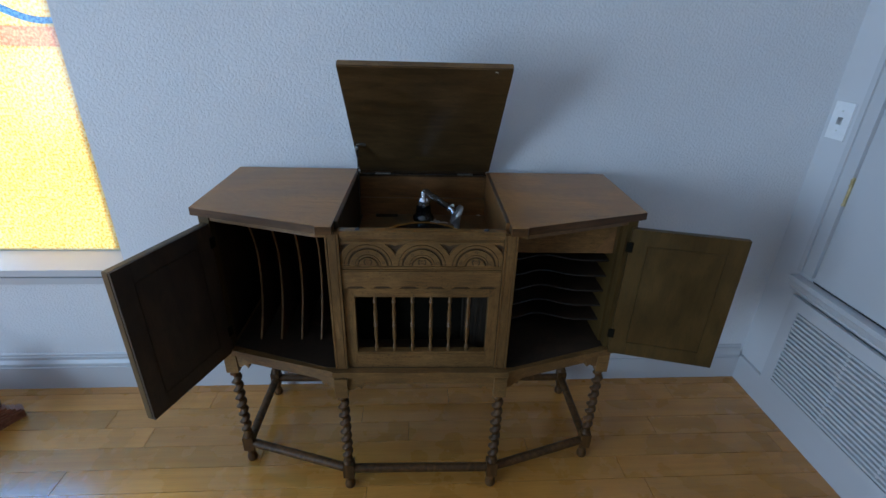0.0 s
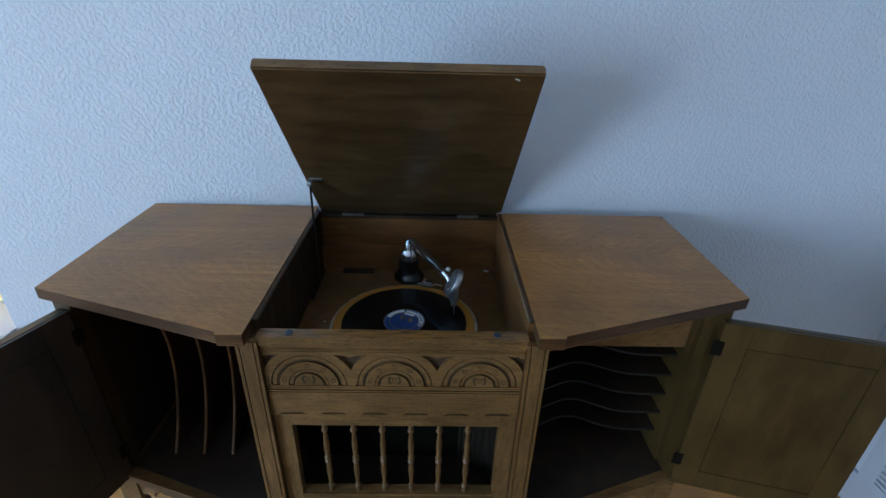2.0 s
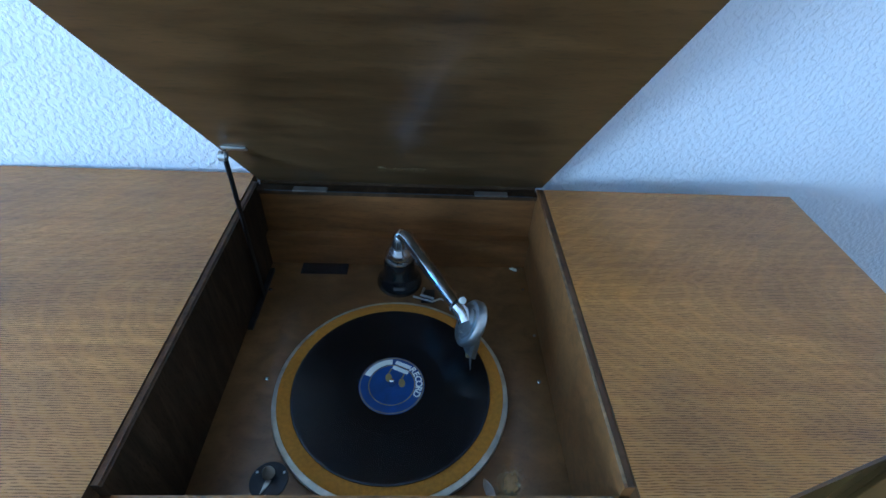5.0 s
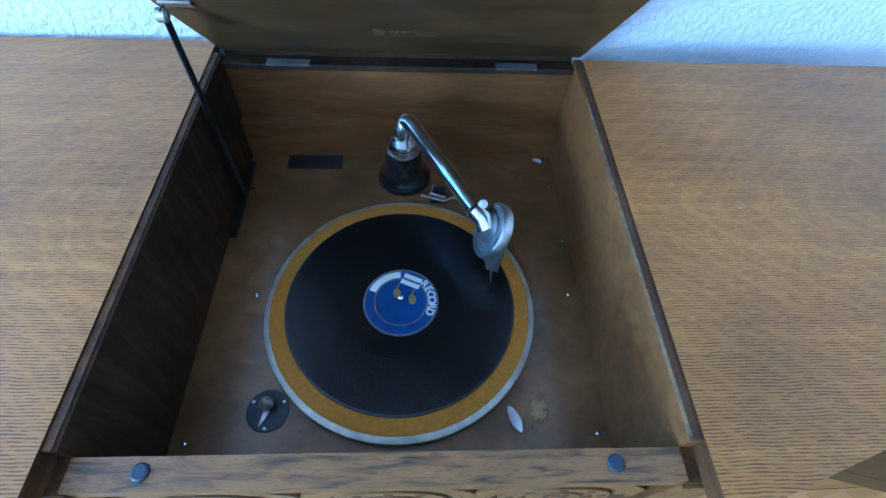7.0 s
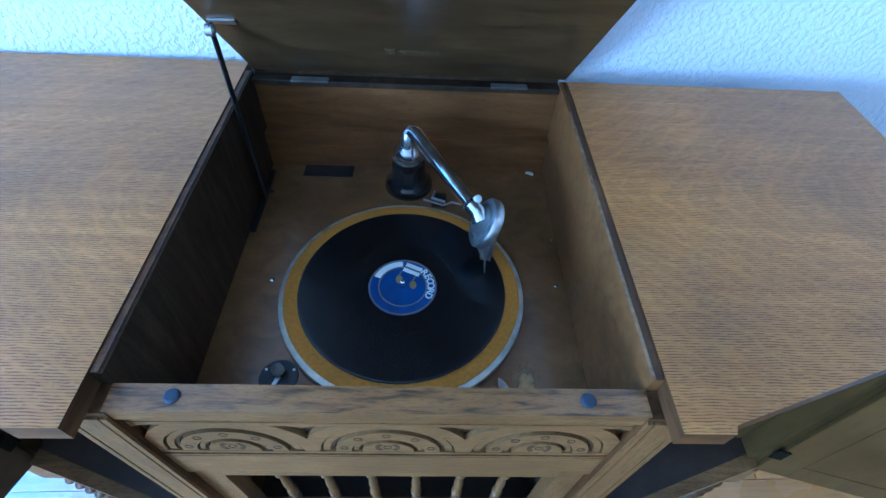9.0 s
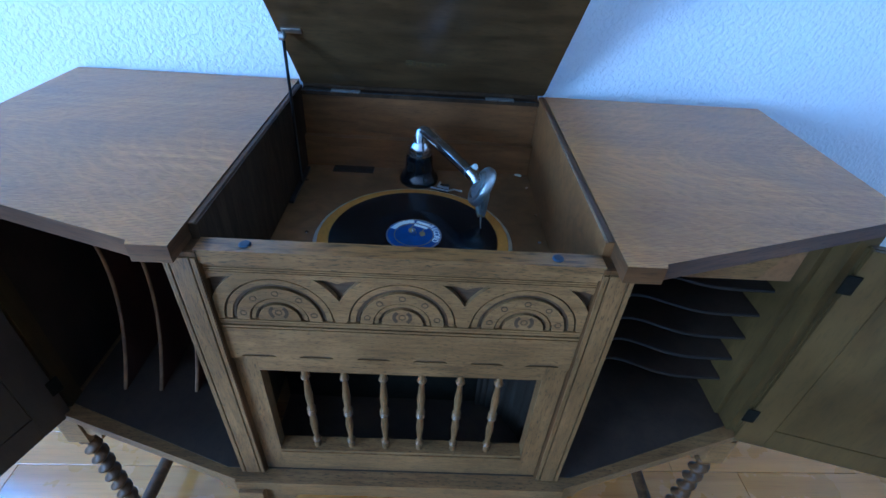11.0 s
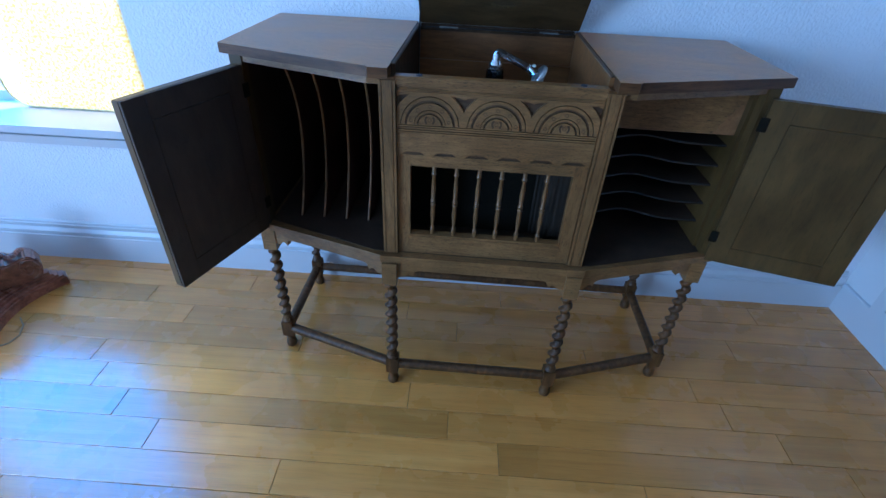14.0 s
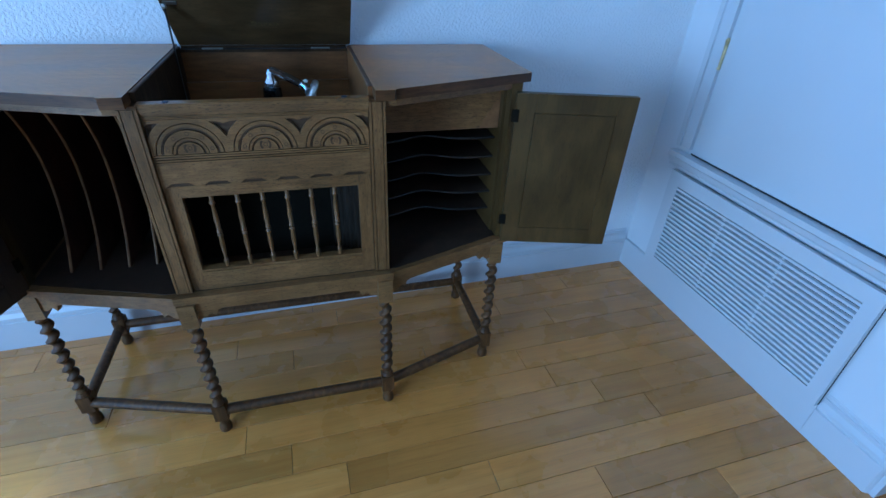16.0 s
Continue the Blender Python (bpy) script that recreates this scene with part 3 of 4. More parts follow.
def mirror(m_x, outline):
    return [(m_x * a, b) for a, b in outline][:: (1 if m_x > 0 else -1)]


def twist_leg(th, x, y):
    leg = fresh()
    turns, steps, sides = 8.0, 112, 12
    za, zb = 0.118, 0.372
    rings = []
    for i in range(steps + 1):
        t = i / steps
        z = za + (zb - za) * t
        a = 2 * math.pi * turns * t
        fade = min(1, t * 14, (1 - t) * 14)
        ox, oy, r = 0.0048 * fade * math.cos(a), 0.0048 * fade * math.sin(a), 0.0118
        rings.append([leg.verts.new((x + ox + r * math.cos(q), y + oy + r * math.sin(q), z)) for q in (2 * math.pi * k / sides for k in range(sides))])
    for a, b in zip(rings, rings[1:]):
        for k in range(sides):
            leg.faces.new((a[k], a[(k + 1) % sides], b[(k + 1) % sides], b[k]))
    leg.faces.new(rings[0][::-1])
    leg.faces.new(rings[-1])
    ob = part("leg", leg, OAK_LEG, th, "dark barley-twist leg", smooth=True)
    bm = fresh()
    box(bm, x - 0.0175, x + 0.0175, y - 0.0175, y + 0.0175, 0.372, 0.436)
    part("block", bm, OAK, ob, bevel=0.002)
    bm = fresh()
    box(bm, x - 0.0165, x + 0.0165, y - 0.0165, y + 0.0165, 0.05, 0.105)
    lathe(bm, [(0.0165, 0.1055), (0.017, 0.108), (0.012, 0.118)], pose(x, y, 0), 16)
    part("lower_block", bm, OAK_LEG, ob, bevel=0.002)
    bm = fresh()
    lathe(bm, [(0.011, 0.0), (0.0148, 0.004), (0.0158, 0.012), (0.0145, 0.022), (0.011, 0.028), (0.0125, 0.037), (0.0155, 0.0495)], pose(x, y, 0), 18)
    part("foot", bm, OAK_LEG, ob, smooth=True)


def cut_apron(th, p, q, y0=0.0, thick=0.014, drop=0.046):
    """An apron board from p to q with scrolled brackets at both ends."""
    p, q = Vector((*p, 0)), Vector((*q, 0))
    L = (q - p).length
    m = Matrix.Translation(p) @ Matrix.Rotation(math.atan2(q.y - p.y, q.x - p.x), 4, "Z")
    def low(x):
        d = min(x, L - x)
        if d < 0.035:
            return 0.436 - drop + 0.1 * d * d / 0.035
        if d < 0.055:
            return 0.436 - drop + 0.0035 + 0.009 * math.sin((d - 0.035) / 0.02 * math.pi)
        return 0.436 - 0.022 - 0.4 * max(0, 0.07 - d)
    bm = fresh()
    columns(bm, span(0, L, 64), low, lambda x: 0.4362, -thick / 2 + y0, thick / 2 + y0, m)
    part("apron", bm, OAK, th)


def stretcher(th, p, q, r=0.0135):
    d = Vector((q[0] - p[0], q[1] - p[1], 0)).normalized() * 0.0155
    bm = fresh()
    a, b = Vector((p[0], p[1], 0.076)) + d, Vector((q[0], q[1], 0.076)) - d
    tube(bm, [a.lerp(b, i / 6) for i in range(7)], r, 10)
    part("stretcher", bm, OAK_LEG, th, smooth=True)


def build_door(th, hinge, edge, side, inside):
    """A door leaf from its hinge edge to its outer edge, panelled inside."""
    h, e = Vector((*hinge, 0)), Vector((*edge, 0))
    L = (e - h).length
    m = Matrix.Translation(h) @ Matrix.Rotation(math.atan2(e.y - h.y, e.x - h.x), 4, "Z")
    z0, z1, t, w = 0.446, 0.842, 0.018, 0.045
    s = -1.0 if side > 0 else 1.0                # the inner face
    ya, yb = (-t, 0.0) if s < 0 else (0.0, t)
    ya -= 0.006 if s > 0 else 0.0
    inner = ya if s < 0 else yb
    door = part("door", box(fresh(), 0, L, *((inner + 0.006, yb) if s < 0 else (ya, inner - 0.006)), z0, z1, m), DOOR_WOOD, th, "panelled cabinet door standing open", 0.0015)
    lo, hi = (inner, inner + 0.0058) if s < 0 else (inner - 0.0058, inner)
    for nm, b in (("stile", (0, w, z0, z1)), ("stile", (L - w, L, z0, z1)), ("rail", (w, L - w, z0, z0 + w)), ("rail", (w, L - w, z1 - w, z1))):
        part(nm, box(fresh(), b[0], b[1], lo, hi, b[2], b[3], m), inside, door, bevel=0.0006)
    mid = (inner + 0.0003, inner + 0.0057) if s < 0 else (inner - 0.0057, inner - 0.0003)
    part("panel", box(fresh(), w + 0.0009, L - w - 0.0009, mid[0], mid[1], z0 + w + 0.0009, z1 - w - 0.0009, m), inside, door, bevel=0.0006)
    # near-black plates: the shade of the hinge mortises is put into colour
    for z in (0.5, 0.775):
        part("hinge", box(fresh(), -0.009, 0.009, inner + s * 0.0002, inner + s * 0.002, z, z + 0.03, m), HOLLOW_SHADE, door, "dark plate for the hinge and its shaded mortise", 0.0008)


def arch(panel, cx, z0, face):
    """One carved lunette: two sunk bands round a band of small circles, with an eye in the middle."""
    bm = fresh()
    back = face + 0.0055
    half_ring(bm, cx, z0, 0.032, 0.0456, face, back, steps=28)
    half_ring(bm, cx, z0, 0.0008, 0.0226, face, back, steps=18)
    part("lunette", bm, OAK, panel)
    bm = fresh()
    for r0, r1 in ((0.0506, 0.0567), (0.0262, 0.0303)):
        half_ring(bm, cx, z0, r0, r1, face + 0.0013, back, steps=28)
    part("ridge", bm, OAK, panel)
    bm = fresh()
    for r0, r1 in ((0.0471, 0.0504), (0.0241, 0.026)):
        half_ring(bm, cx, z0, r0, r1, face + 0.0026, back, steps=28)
    part("sunk_band", bm, GROOVE_SHADE, panel, "sunk bands of the lunette, recess shade and grime put into colour")

    # circles and crescents lie on the face; dark tone stands for shade in cuts
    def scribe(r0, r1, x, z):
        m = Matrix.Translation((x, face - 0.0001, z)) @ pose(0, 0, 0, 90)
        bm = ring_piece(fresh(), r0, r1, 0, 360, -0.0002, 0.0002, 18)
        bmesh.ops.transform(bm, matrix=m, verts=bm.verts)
        part("scribed_circle", bm, GROOVE_SHADE, panel)
    for k in range(5):
        a = radians(14 + 38 * k)
        scribe(0.0026, 0.0038, cx + 0.0388 * math.cos(a), z0 + 0.0388 * math.sin(a))
    scribe(0.0029, 0.004, cx, z0 + 0.0115)
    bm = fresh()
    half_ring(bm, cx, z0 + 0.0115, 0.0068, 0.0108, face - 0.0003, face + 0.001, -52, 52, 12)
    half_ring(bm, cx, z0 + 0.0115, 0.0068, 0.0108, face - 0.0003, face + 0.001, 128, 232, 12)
    part("crescent", bm, GROOVE_SHADE, panel, "crescents beside the eye, the shade of their cut put into colour")


def build_front(th):
    f = 0.028                                    # face of the centre panel
    top, half = 0.865, 0.1985
    # ground in the darkened oak, so the recesses read as shaded
    fp = part("front_panel", box(fresh(), -half, half, f + 0.0056, f + 0.0175, 0.688, top - 0.0168), GROOVE_SHADE, th, "carved oak front panel with three lunettes")
    za, zr = 0.7705, 0.8338
    centres = (-0.1325, 0.0, 0.1325)
    # field round the lunettes, with sunk V spandrels
    R = 0.0588
    def arc(x):
        return za + max(math.sqrt(max(0, R * R - (x - c) ** 2)) if abs(x - c) < R else 0 for c in centres)
    def arc2(x):
        R2 = 0.0728
        v = max(math.sqrt(max(0, R2 * R2 - (x - c) ** 2)) if abs(x - c) < R2 else 0 for c in centres)
        return min(za + v, zr - 0.0002)
    xs = span(-half, half, 230)
    part("field", columns(fresh(), xs, lambda x: min(arc(x), arc2(x) - 0.0008), arc2, f, f + 0.0055), OAK, fp)
    def crest(x):
        d = min(abs(abs(x) - 0.06625), abs(abs(x) - 0.19875))
        return zr - 0.0035 - 0.0045 * max(0.0, 1 - d / 0.016) ** 2
    part("moulding", columns(fresh(), xs, lambda x: max(crest(x), arc2(x) + 0.0001) if arc2(x) < zr - 0.001 else zr - 0.0002, lambda x: zr + 0.0025, f + 0.0001, f + 0.0055), OAK, fp)
    for p, q in ((zr + 0.0032, zr + 0.0052), (zr + 0.0060, zr + 0.0080), (zr + 0.0088, top - 0.017)):
        part("bead_line", box(fresh(), -half, half, f + 0.0004, f + 0.0055, p, q), OAK, fp)
    for c in centres:
        arch(fp, c, za, f)
    # top rail with two scribed lines
    rail = part("top_rail", box(fresh(), -half - 0.003, half + 0.003, f - 0.003, 0.0462, top - 0.0165, top), OAK_RAIL, fp, bevel=0.0014, side=OAK)
    for a, b in ((0.7665, 0.7695), (0.7615, 0.765), (0.757, 0.760)):
        part("bead_line", box(fresh(), -half, half, f + (0 if a != 0.7615 else 0.001), f + 0.0055, a, b), OAK, fp)
    # plain band, its lower edge cut with shallow scallops
    def low(x):
        u = ((x + half) / (2 * half) * 6) % 1.0
        return 0.7052 + (0.0080 * min(1, max(0, 1.55 * math.sin(math.pi * (u - 0.1) / 0.8))) if 0.1 < u < 0.9 else 0)
    part("band", columns(fresh(), span(-half, half, 180), low, lambda x: 0.7555, f, f + 0.0055), OAK, fp)
    # grille frame
    g = f + 0.004
    gx, g0, g1 = 0.1715, 0.508, 0.680
    gr = part("grille_frame", box(fresh(), -half, -gx, g, g + 0.018, FLOORZ + 0.0006, 0.7048), OAK_UP, th, "oak frame of the sound opening", 0.001)
    part("stile", box(fresh(), gx, half, g, g + 0.018, FLOORZ + 0.0006, 0.7048), OAK_UP, gr, bevel=0.001)
    part("rail", box(fresh(), -gx, gx, g, g + 0.018, g1, 0.7048), OAK, gr, bevel=0.001)
    part("rail", box(fresh(), -gx, gx, g, g + 0.018, FLOORZ + 0.0006, g0 - 0.012), OAK, gr, bevel=0.001)
    part("sill", box(fresh(), -gx, gx, g - 0.003, g + 0.02, g0 - 0.0118, g0 - 0.005), OAK, gr, bevel=0.001)
    part("sill", box(fresh(), -gx, gx, g - 0.001, g + 0.02, g0 - 0.0048, g0), OAK, gr, bevel=0.001)
    sp = None
    for k in range(6):
        x = -0.121 + 0.0484 * k
        if sp is None:
            bm = fresh()
            lathe(bm, [(0.0044, 0), (0.0044, 0.012), (0.0062, 0.0155), (0.0038, 0.019), (0.0032, 0.024), (0.0054, 0.052), (0.0042, 0.073), (0.0064, 0.078), (0.0038, 0.0825), (0.0064, 0.087), (0.0042, 0.092), (0.0054, 0.115), (0.0032, 0.147), (0.0062, 0.153), (0.0042, 0.1575), (0.0044, g1 - g0)], None, 12)
            sp = ob = part("spindle", bm, OAK_UP, gr, smooth=True)
        else:
            ob = new("spindle", sp.data)
            ob.parent = gr
        ob.location = (x, g + 0.008, g0)
    # stiles with two flutes; the post's darker wood paints the shade in them
    for s in (-1, 1):
        a = part("post", box(fresh(), *sorted((s * 0.1993, s * 0.2325)), 0.024, 0.0462, FLOORZ + 0.0005, TOPZ - 0.0205), OAK_LEG, th, "fluted oak front post", 0.0012)
        for x, w in ((0.1998, 0.0046), (0.2062, 0.0192), (0.2272, 0.0050)):
            part("fillet", box(fresh(), *sorted((s * x, s * (x + w))), 0.0215, 0.0239, FLOORZ + 0.004, TOPZ - 0.026), OAK_UP, a, bevel=0.0008)
    # near-black board behind the grille, painting the shade of the horn opening
    part("horn_board", box(fresh(), -half, half, 0.16, 0.166, FLOORZ, 0.69), HOLLOW_SHADE, th, "dark board painting the shade behind the spindles")
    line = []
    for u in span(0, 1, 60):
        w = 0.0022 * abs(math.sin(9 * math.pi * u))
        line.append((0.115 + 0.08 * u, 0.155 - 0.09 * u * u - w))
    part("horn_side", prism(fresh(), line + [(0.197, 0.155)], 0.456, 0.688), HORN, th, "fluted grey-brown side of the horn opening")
    part("centre_floor", box(fresh(), -0.1985, 0.1985, 0.03, 0.47, 0.44, FLOORZ), LINING_AND_SHADE, th)
    part("base_ledge", box(fresh(), -0.2395, 0.2395, 0.008, 0.0298, 0.4365, FLOORZ), OAK, th, bevel=0.004)


def build_cabinet():
    th = root("gramophone_cabinet", CAB, "carved oak gramophone console with lid and both doors open", "gramophone cabinet")
    half = [(0.2112, 0.006), (0.249, 0.006), (0.2515, 0.0125), (0.583, 0.121)]
    for s in (-1, 1):
        back = 0.490 if s < 0 else 0.467
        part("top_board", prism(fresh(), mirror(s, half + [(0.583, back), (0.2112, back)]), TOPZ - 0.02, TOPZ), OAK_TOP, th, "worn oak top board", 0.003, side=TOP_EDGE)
        part("bottom_board", prism(fresh(), mirror(s, [(0.1988, 0.031), (0.2415, 0.013), (0.573, 0.116), (0.573, 0.475), (0.1988, 0.475)]), 0.4368, FLOORZ - 0.0003), OAK, th, bevel=0.002)
        part("head_rail", prism(fresh(), mirror(s, [(0.2328, 0.03), (0.256, 0.03), (0.54, 0.126), (0.54, 0.142), (0.2328, 0.045)]), 0.846, TOPZ - 0.0205), OAK, th)
        # end panel, corner post, inner wall
        part("end_panel", box(fresh(), *sorted((s * 0.55, s * 0.562)), 0.15, 0.47, FLOORZ, TOPZ - 0.0205), OAK_UP, th)
        part("corner_post", box(fresh(), *sorted((s * 0.54, s * 0.565)), 0.122, 0.1498, FLOORZ, TOPZ - 0.0205), DOOR_WOOD, th, bevel=0.0015)
        part("inner_wall", box(fresh(), *sorted((s * 0.2165, s * 0.226)), 0.0466, 0.47, FLOORZ, TOPZ - 0.0205), LINING_AND_SHADE, th)
        part("lining", prism(fresh(), mirror(s, [(0.2225, 0.03), (0.256, 0.03), (0.5395, 0.128), (0.5395, 0.46), (0.2225, 0.46)]), FLOORZ, FLOORZ + 0.001), LINING_AND_SHADE, th)
        # right end gets lighter wood: the light falling on it is put into colour
        part("lining", box(fresh(), *sorted((s * (0.5335 if s > 0 else 0.5465), s * 0.5497)), 0.152, 0.46, FLOORZ + 0.002, TOPZ - 0.021), DOOR_WOOD if s > 0 else LINING_AND_SHADE, th)
        # left wall in darker wood than the right: its shade is put into colour
        part("side_rim", box(fresh(), *sorted((s * 0.2022, s * 0.2110)), 0.0465, 0.472, 0.70, TOPZ - 0.003), OAK_DARK if s < 0 else BOX_WOOD, th, "worn inner side of the turntable well, left one toned for shade", 0.002)
    # strip along each rim; the left one's lighter tone paints the sheen there
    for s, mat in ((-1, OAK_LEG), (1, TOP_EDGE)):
        part("rim_top", box(fresh(), *sorted((s * 0.2050, s * 0.2109)), 0.047, 0.47, TOPZ - 0.0029, TOPZ - 0.0018), mat, th, "worn top of the well rim, left sheen put into its tone")
    part("edge_wear", box(fresh(), 0.2021, 0.2048, 0.05, 0.40, TOPZ - 0.0028, TOPZ - 0.0022), WORN, th, "pale worn edge of the turntable well")
    part("back_panel", box(fresh(), -0.565, 0.565, 0.4705, 0.482, FLOORZ, TOPZ - 0.0205), LINING_AND_SHADE, th)
    # well of the turntable
    part("deck", box(fresh(), -0.202, 0.202, 0.0466, 0.468, 0.724, 0.742), BOARD_WOOD, th, "stained motor board")
    part("well_back", box(fresh(), -0.202, 0.202, 0.464, 0.4702, 0.7423, TOPZ - 0.015), BOX_WOOD, th)
    part("well_ledge", box(fresh(), -0.202, 0.202, 0.450, 0.4638, 0.7423, 0.7975), BOX_WOOD, th, bevel=0.002)
    part("hinge_rail", box(fresh(), -0.202, 0.202, 0.459, 0.4765, TOPZ - 0.0148, TOPZ - 0.008), OAK_DARK, th)
    part("hinge_strip", box(fresh(), -0.2018, 0.2018, 0.477, 0.4815, TOPZ - 0.0203, TOPZ - 0.0022), OAK_DARK, th)
    build_front(th)
    for x in (-0.155, 0.155):
        bm = fresh()
        lathe(bm, [(0.006, 0), (0.006, 0.001), (0.0045, 0.002)], pose(x, 0.0365, 0.8652), 14)
        part("plug", bm, PLUG, th, "dark blue rubber plug")
    # legs, aprons, stretchers
    feet = {"f": (0.2185, 0.02), "o": (0.548, 0.126), "b": (0.548, 0.43)}
    for s in (-1, 1):
        fo, oo, bo = [(s * a - (0.005 if a > 0.5 else 0.0), b) for a, b in feet.values()]
        for x, y in (fo, oo, bo):
            twist_leg(th, x, y)
        stretcher(th, fo, oo)
        stretcher(th, oo, bo)
        cut_apron(th, *((fo, oo) if s > 0 else (oo, fo)))
        cut_apron(th, *((oo, bo) if s > 0 else (bo, oo)))
    stretcher(th, (-feet["f"][0], feet["f"][1]), feet["f"])
    stretcher(th, (-feet["b"][0] - 0.005, feet["b"][1]), (feet["b"][0] - 0.005, feet["b"][1]))
    cut_apron(th, (-feet["f"][0], feet["f"][1]), feet["f"])
    cut_apron(th, (-feet["b"][0] - 0.005, feet["b"][1]), (feet["b"][0] - 0.005, feet["b"][1]))
    # record dividers (west side) and shelves (east side)
    for x in (-0.473, -0.414, -0.355, -0.297):
        def edge(z):
            return 0.234 - (1.58 if z < 0.675 else 2.2) * (z - 0.675) ** 2
        zs = span(FLOORZ + 0.0012, TOPZ - 0.0208, 40)
        outline = [(edge(z), z) for z in zs] + [(0.458, zs[-1]), (0.458, zs[0])]
        m = Matrix(((0, 0, 1, 0), (1, 0, 0, 0), (0, 1, 0, 0), (0, 0, 0, 1)))
        d = part("divider", prism(fresh(), outline, x - 0.003, x + 0.003, m), DIVIDER, th, "thin dark record divider with pale front edge")
        bm = fresh()
        tube(bm, [(x, edge(z) - 0.0005, z) for z in zs], 0.0031, 8)
        part("edge", bm, EDGE, d, smooth=True)
    for k in range(5):
        z = 0.512 + 0.05 * k
        def front(x):
            return 0.184 + 0.036 * math.exp(-((x - 0.355) / 0.062) ** 2)
        xs = span(0.2265, 0.533, 48)
        outline = [(x, front(x)) for x in xs] + [(0.533, 0.458), (0.2265, 0.458)]
        d = part("shelf", prism(fresh(), outline, z - 0.003, z + 0.003), LINING_AND_SHADE, th, "thin dark record shelf with curved front edge")
        bm = fresh()
        tube(bm, [(x, front(x) - 0.0005, z) for x in xs], 0.0031, 8)
        part("edge", bm, SHELF_EDGE, d, "polished dark front edge", smooth=True)
    part("fascia", box(fresh(), 0.2265, 0.5333, 0.17, 0.182, 0.742, TOPZ - 0.0208), OAK, th, "oak fascia above the record shelves")
    rng = random.Random(3)
    # ragged outline of the pale patch at the fascia's right end
    worn = [(0.533, 0.7425), (0.533, 0.81)] + [(0.524 - 0.0034 * i + rng.uniform(-0.003, 0.003), 0.81 - 0.0056 * i) for i in range(13)]
    part("worn_patch", prism(fresh(), worn[::-1], 0.1694, 0.1698, Matrix(((1, 0, 0, 0), (0, 0, 1, 0), (0, 1, 0, 0), (0, 0, 0, 1)))), EDGE, th, "pale ragged patch at the right end of the fascia")
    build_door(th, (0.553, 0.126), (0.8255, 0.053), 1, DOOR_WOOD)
    # same door wood as the right, but shade is put into its inner colour
    build_door(th, (-0.556, 0.122), (-0.645, -0.142), -1, LINING_AND_SHADE)
    # lid
    L, a = 0.457, 47.7
    m = Matrix.Translation((0.0045, 0.474, TOPZ - 0.002)) @ pose(0, 0, 0, -a)
    lid = part("lid", box(fresh(), -0.2075, 0.2075, -L, 0.0, 0.0, 0.019, m), LID_WOOD, th, "hinged lid held open by a metal stay", 0.0025)
    lid.data.materials.append(OAK)
    face = (m.to_3x3() @ Vector((0, 0, 1))).normalized()
    for f in lid.data.polygons:
        f.material_index = int(abs(f.normal.dot(face)) < 0.8)
    for x in (-0.127, 0.134):
        part("hinge", box(fresh(), x - 0.024, x + 0.024, 0.4565, 0.4665, TOPZ - 0.0078, TOPZ - 0.0055), STEEL, lid, "steel butt hinge", 0.0006)
    part("hinge_pin", tube(fresh(), [(-0.19, 0.4572, TOPZ - 0.0068), (0.0, 0.4572, TOPZ - 0.0068), (0.195, 0.4572, TOPZ - 0.0068)], 0.0009, 8), IRON, lid, "long thin hinge edge")
    part("stay_plate", box(fresh(), -0.2, -0.172, -0.148, -0.138, -0.0022, -0.0001, m), STEEL, lid, "small steel plate for the stay", 0.0006)
    for x, y, w in ((0.164, -0.449, 0.006), (0.169, -0.447, 0.003)):
        part("chip", prism(fresh(), [(x, y), (x + w, y + 0.001), (x + w * 1.2, y + 0.003), (x + w * 0.3, y + 0.0035)], -0.0004, -0.0001, m), CREAM, lid, "small pale chip in the finish")
    for i, (x, w) in enumerate(((-0.028, 0.012), (-0.012, 0.009), (0.0, 0.008), (0.011, 0.009), (0.024, 0.01))):
        part("maker_mark", box(fresh(), x, x + w, -0.082 - 0.004 * (i == 0), -0.072, -0.0006, -0.0001, m), FADED, lid, "faded gold transfer mark")
    foot, head = Vector((-0.1945, 0.374, 0.748)), Vector((-0.192, 0.371, 0.985))
    up = (head - foot).normalized()
    ahead = (Vector((0, 1, 0)) - up * up.y).normalized()
    side = ahead.cross(up)
    STAY = Matrix(((side.x, ahead.x, up.x, foot.x), (side.y, ahead.y, up.y, foot.y), (side.z, ahead.z, up.z, foot.z), (0, 0, 0, 1)))
    stay = part("lid_stay", box(fresh(), -0.0011, 0.0011, -0.0048, 0.0048, 0.0, 0.238, STAY), IRON, th, "dark flat iron lid stay", 0.0006)
    part("bracket", lathe(fresh(), [(0.006, -0.004), (0.006, 0.003), (0.003, 0.005)], Matrix.Translation((-0.193, 0.37, 0.98)) @ pose(0, 0, 0, 0, 90), 14), STEEL, stay)
    part("guide", box(fresh(), -0.2005, -0.1935, 0.312, 0.432, 0.7426, 0.7472), IRON, stay, "dark slide rail of the stay", 0.0012)
    return th


# ---- turntable, record, tonearm ----
DECK = 0.7423


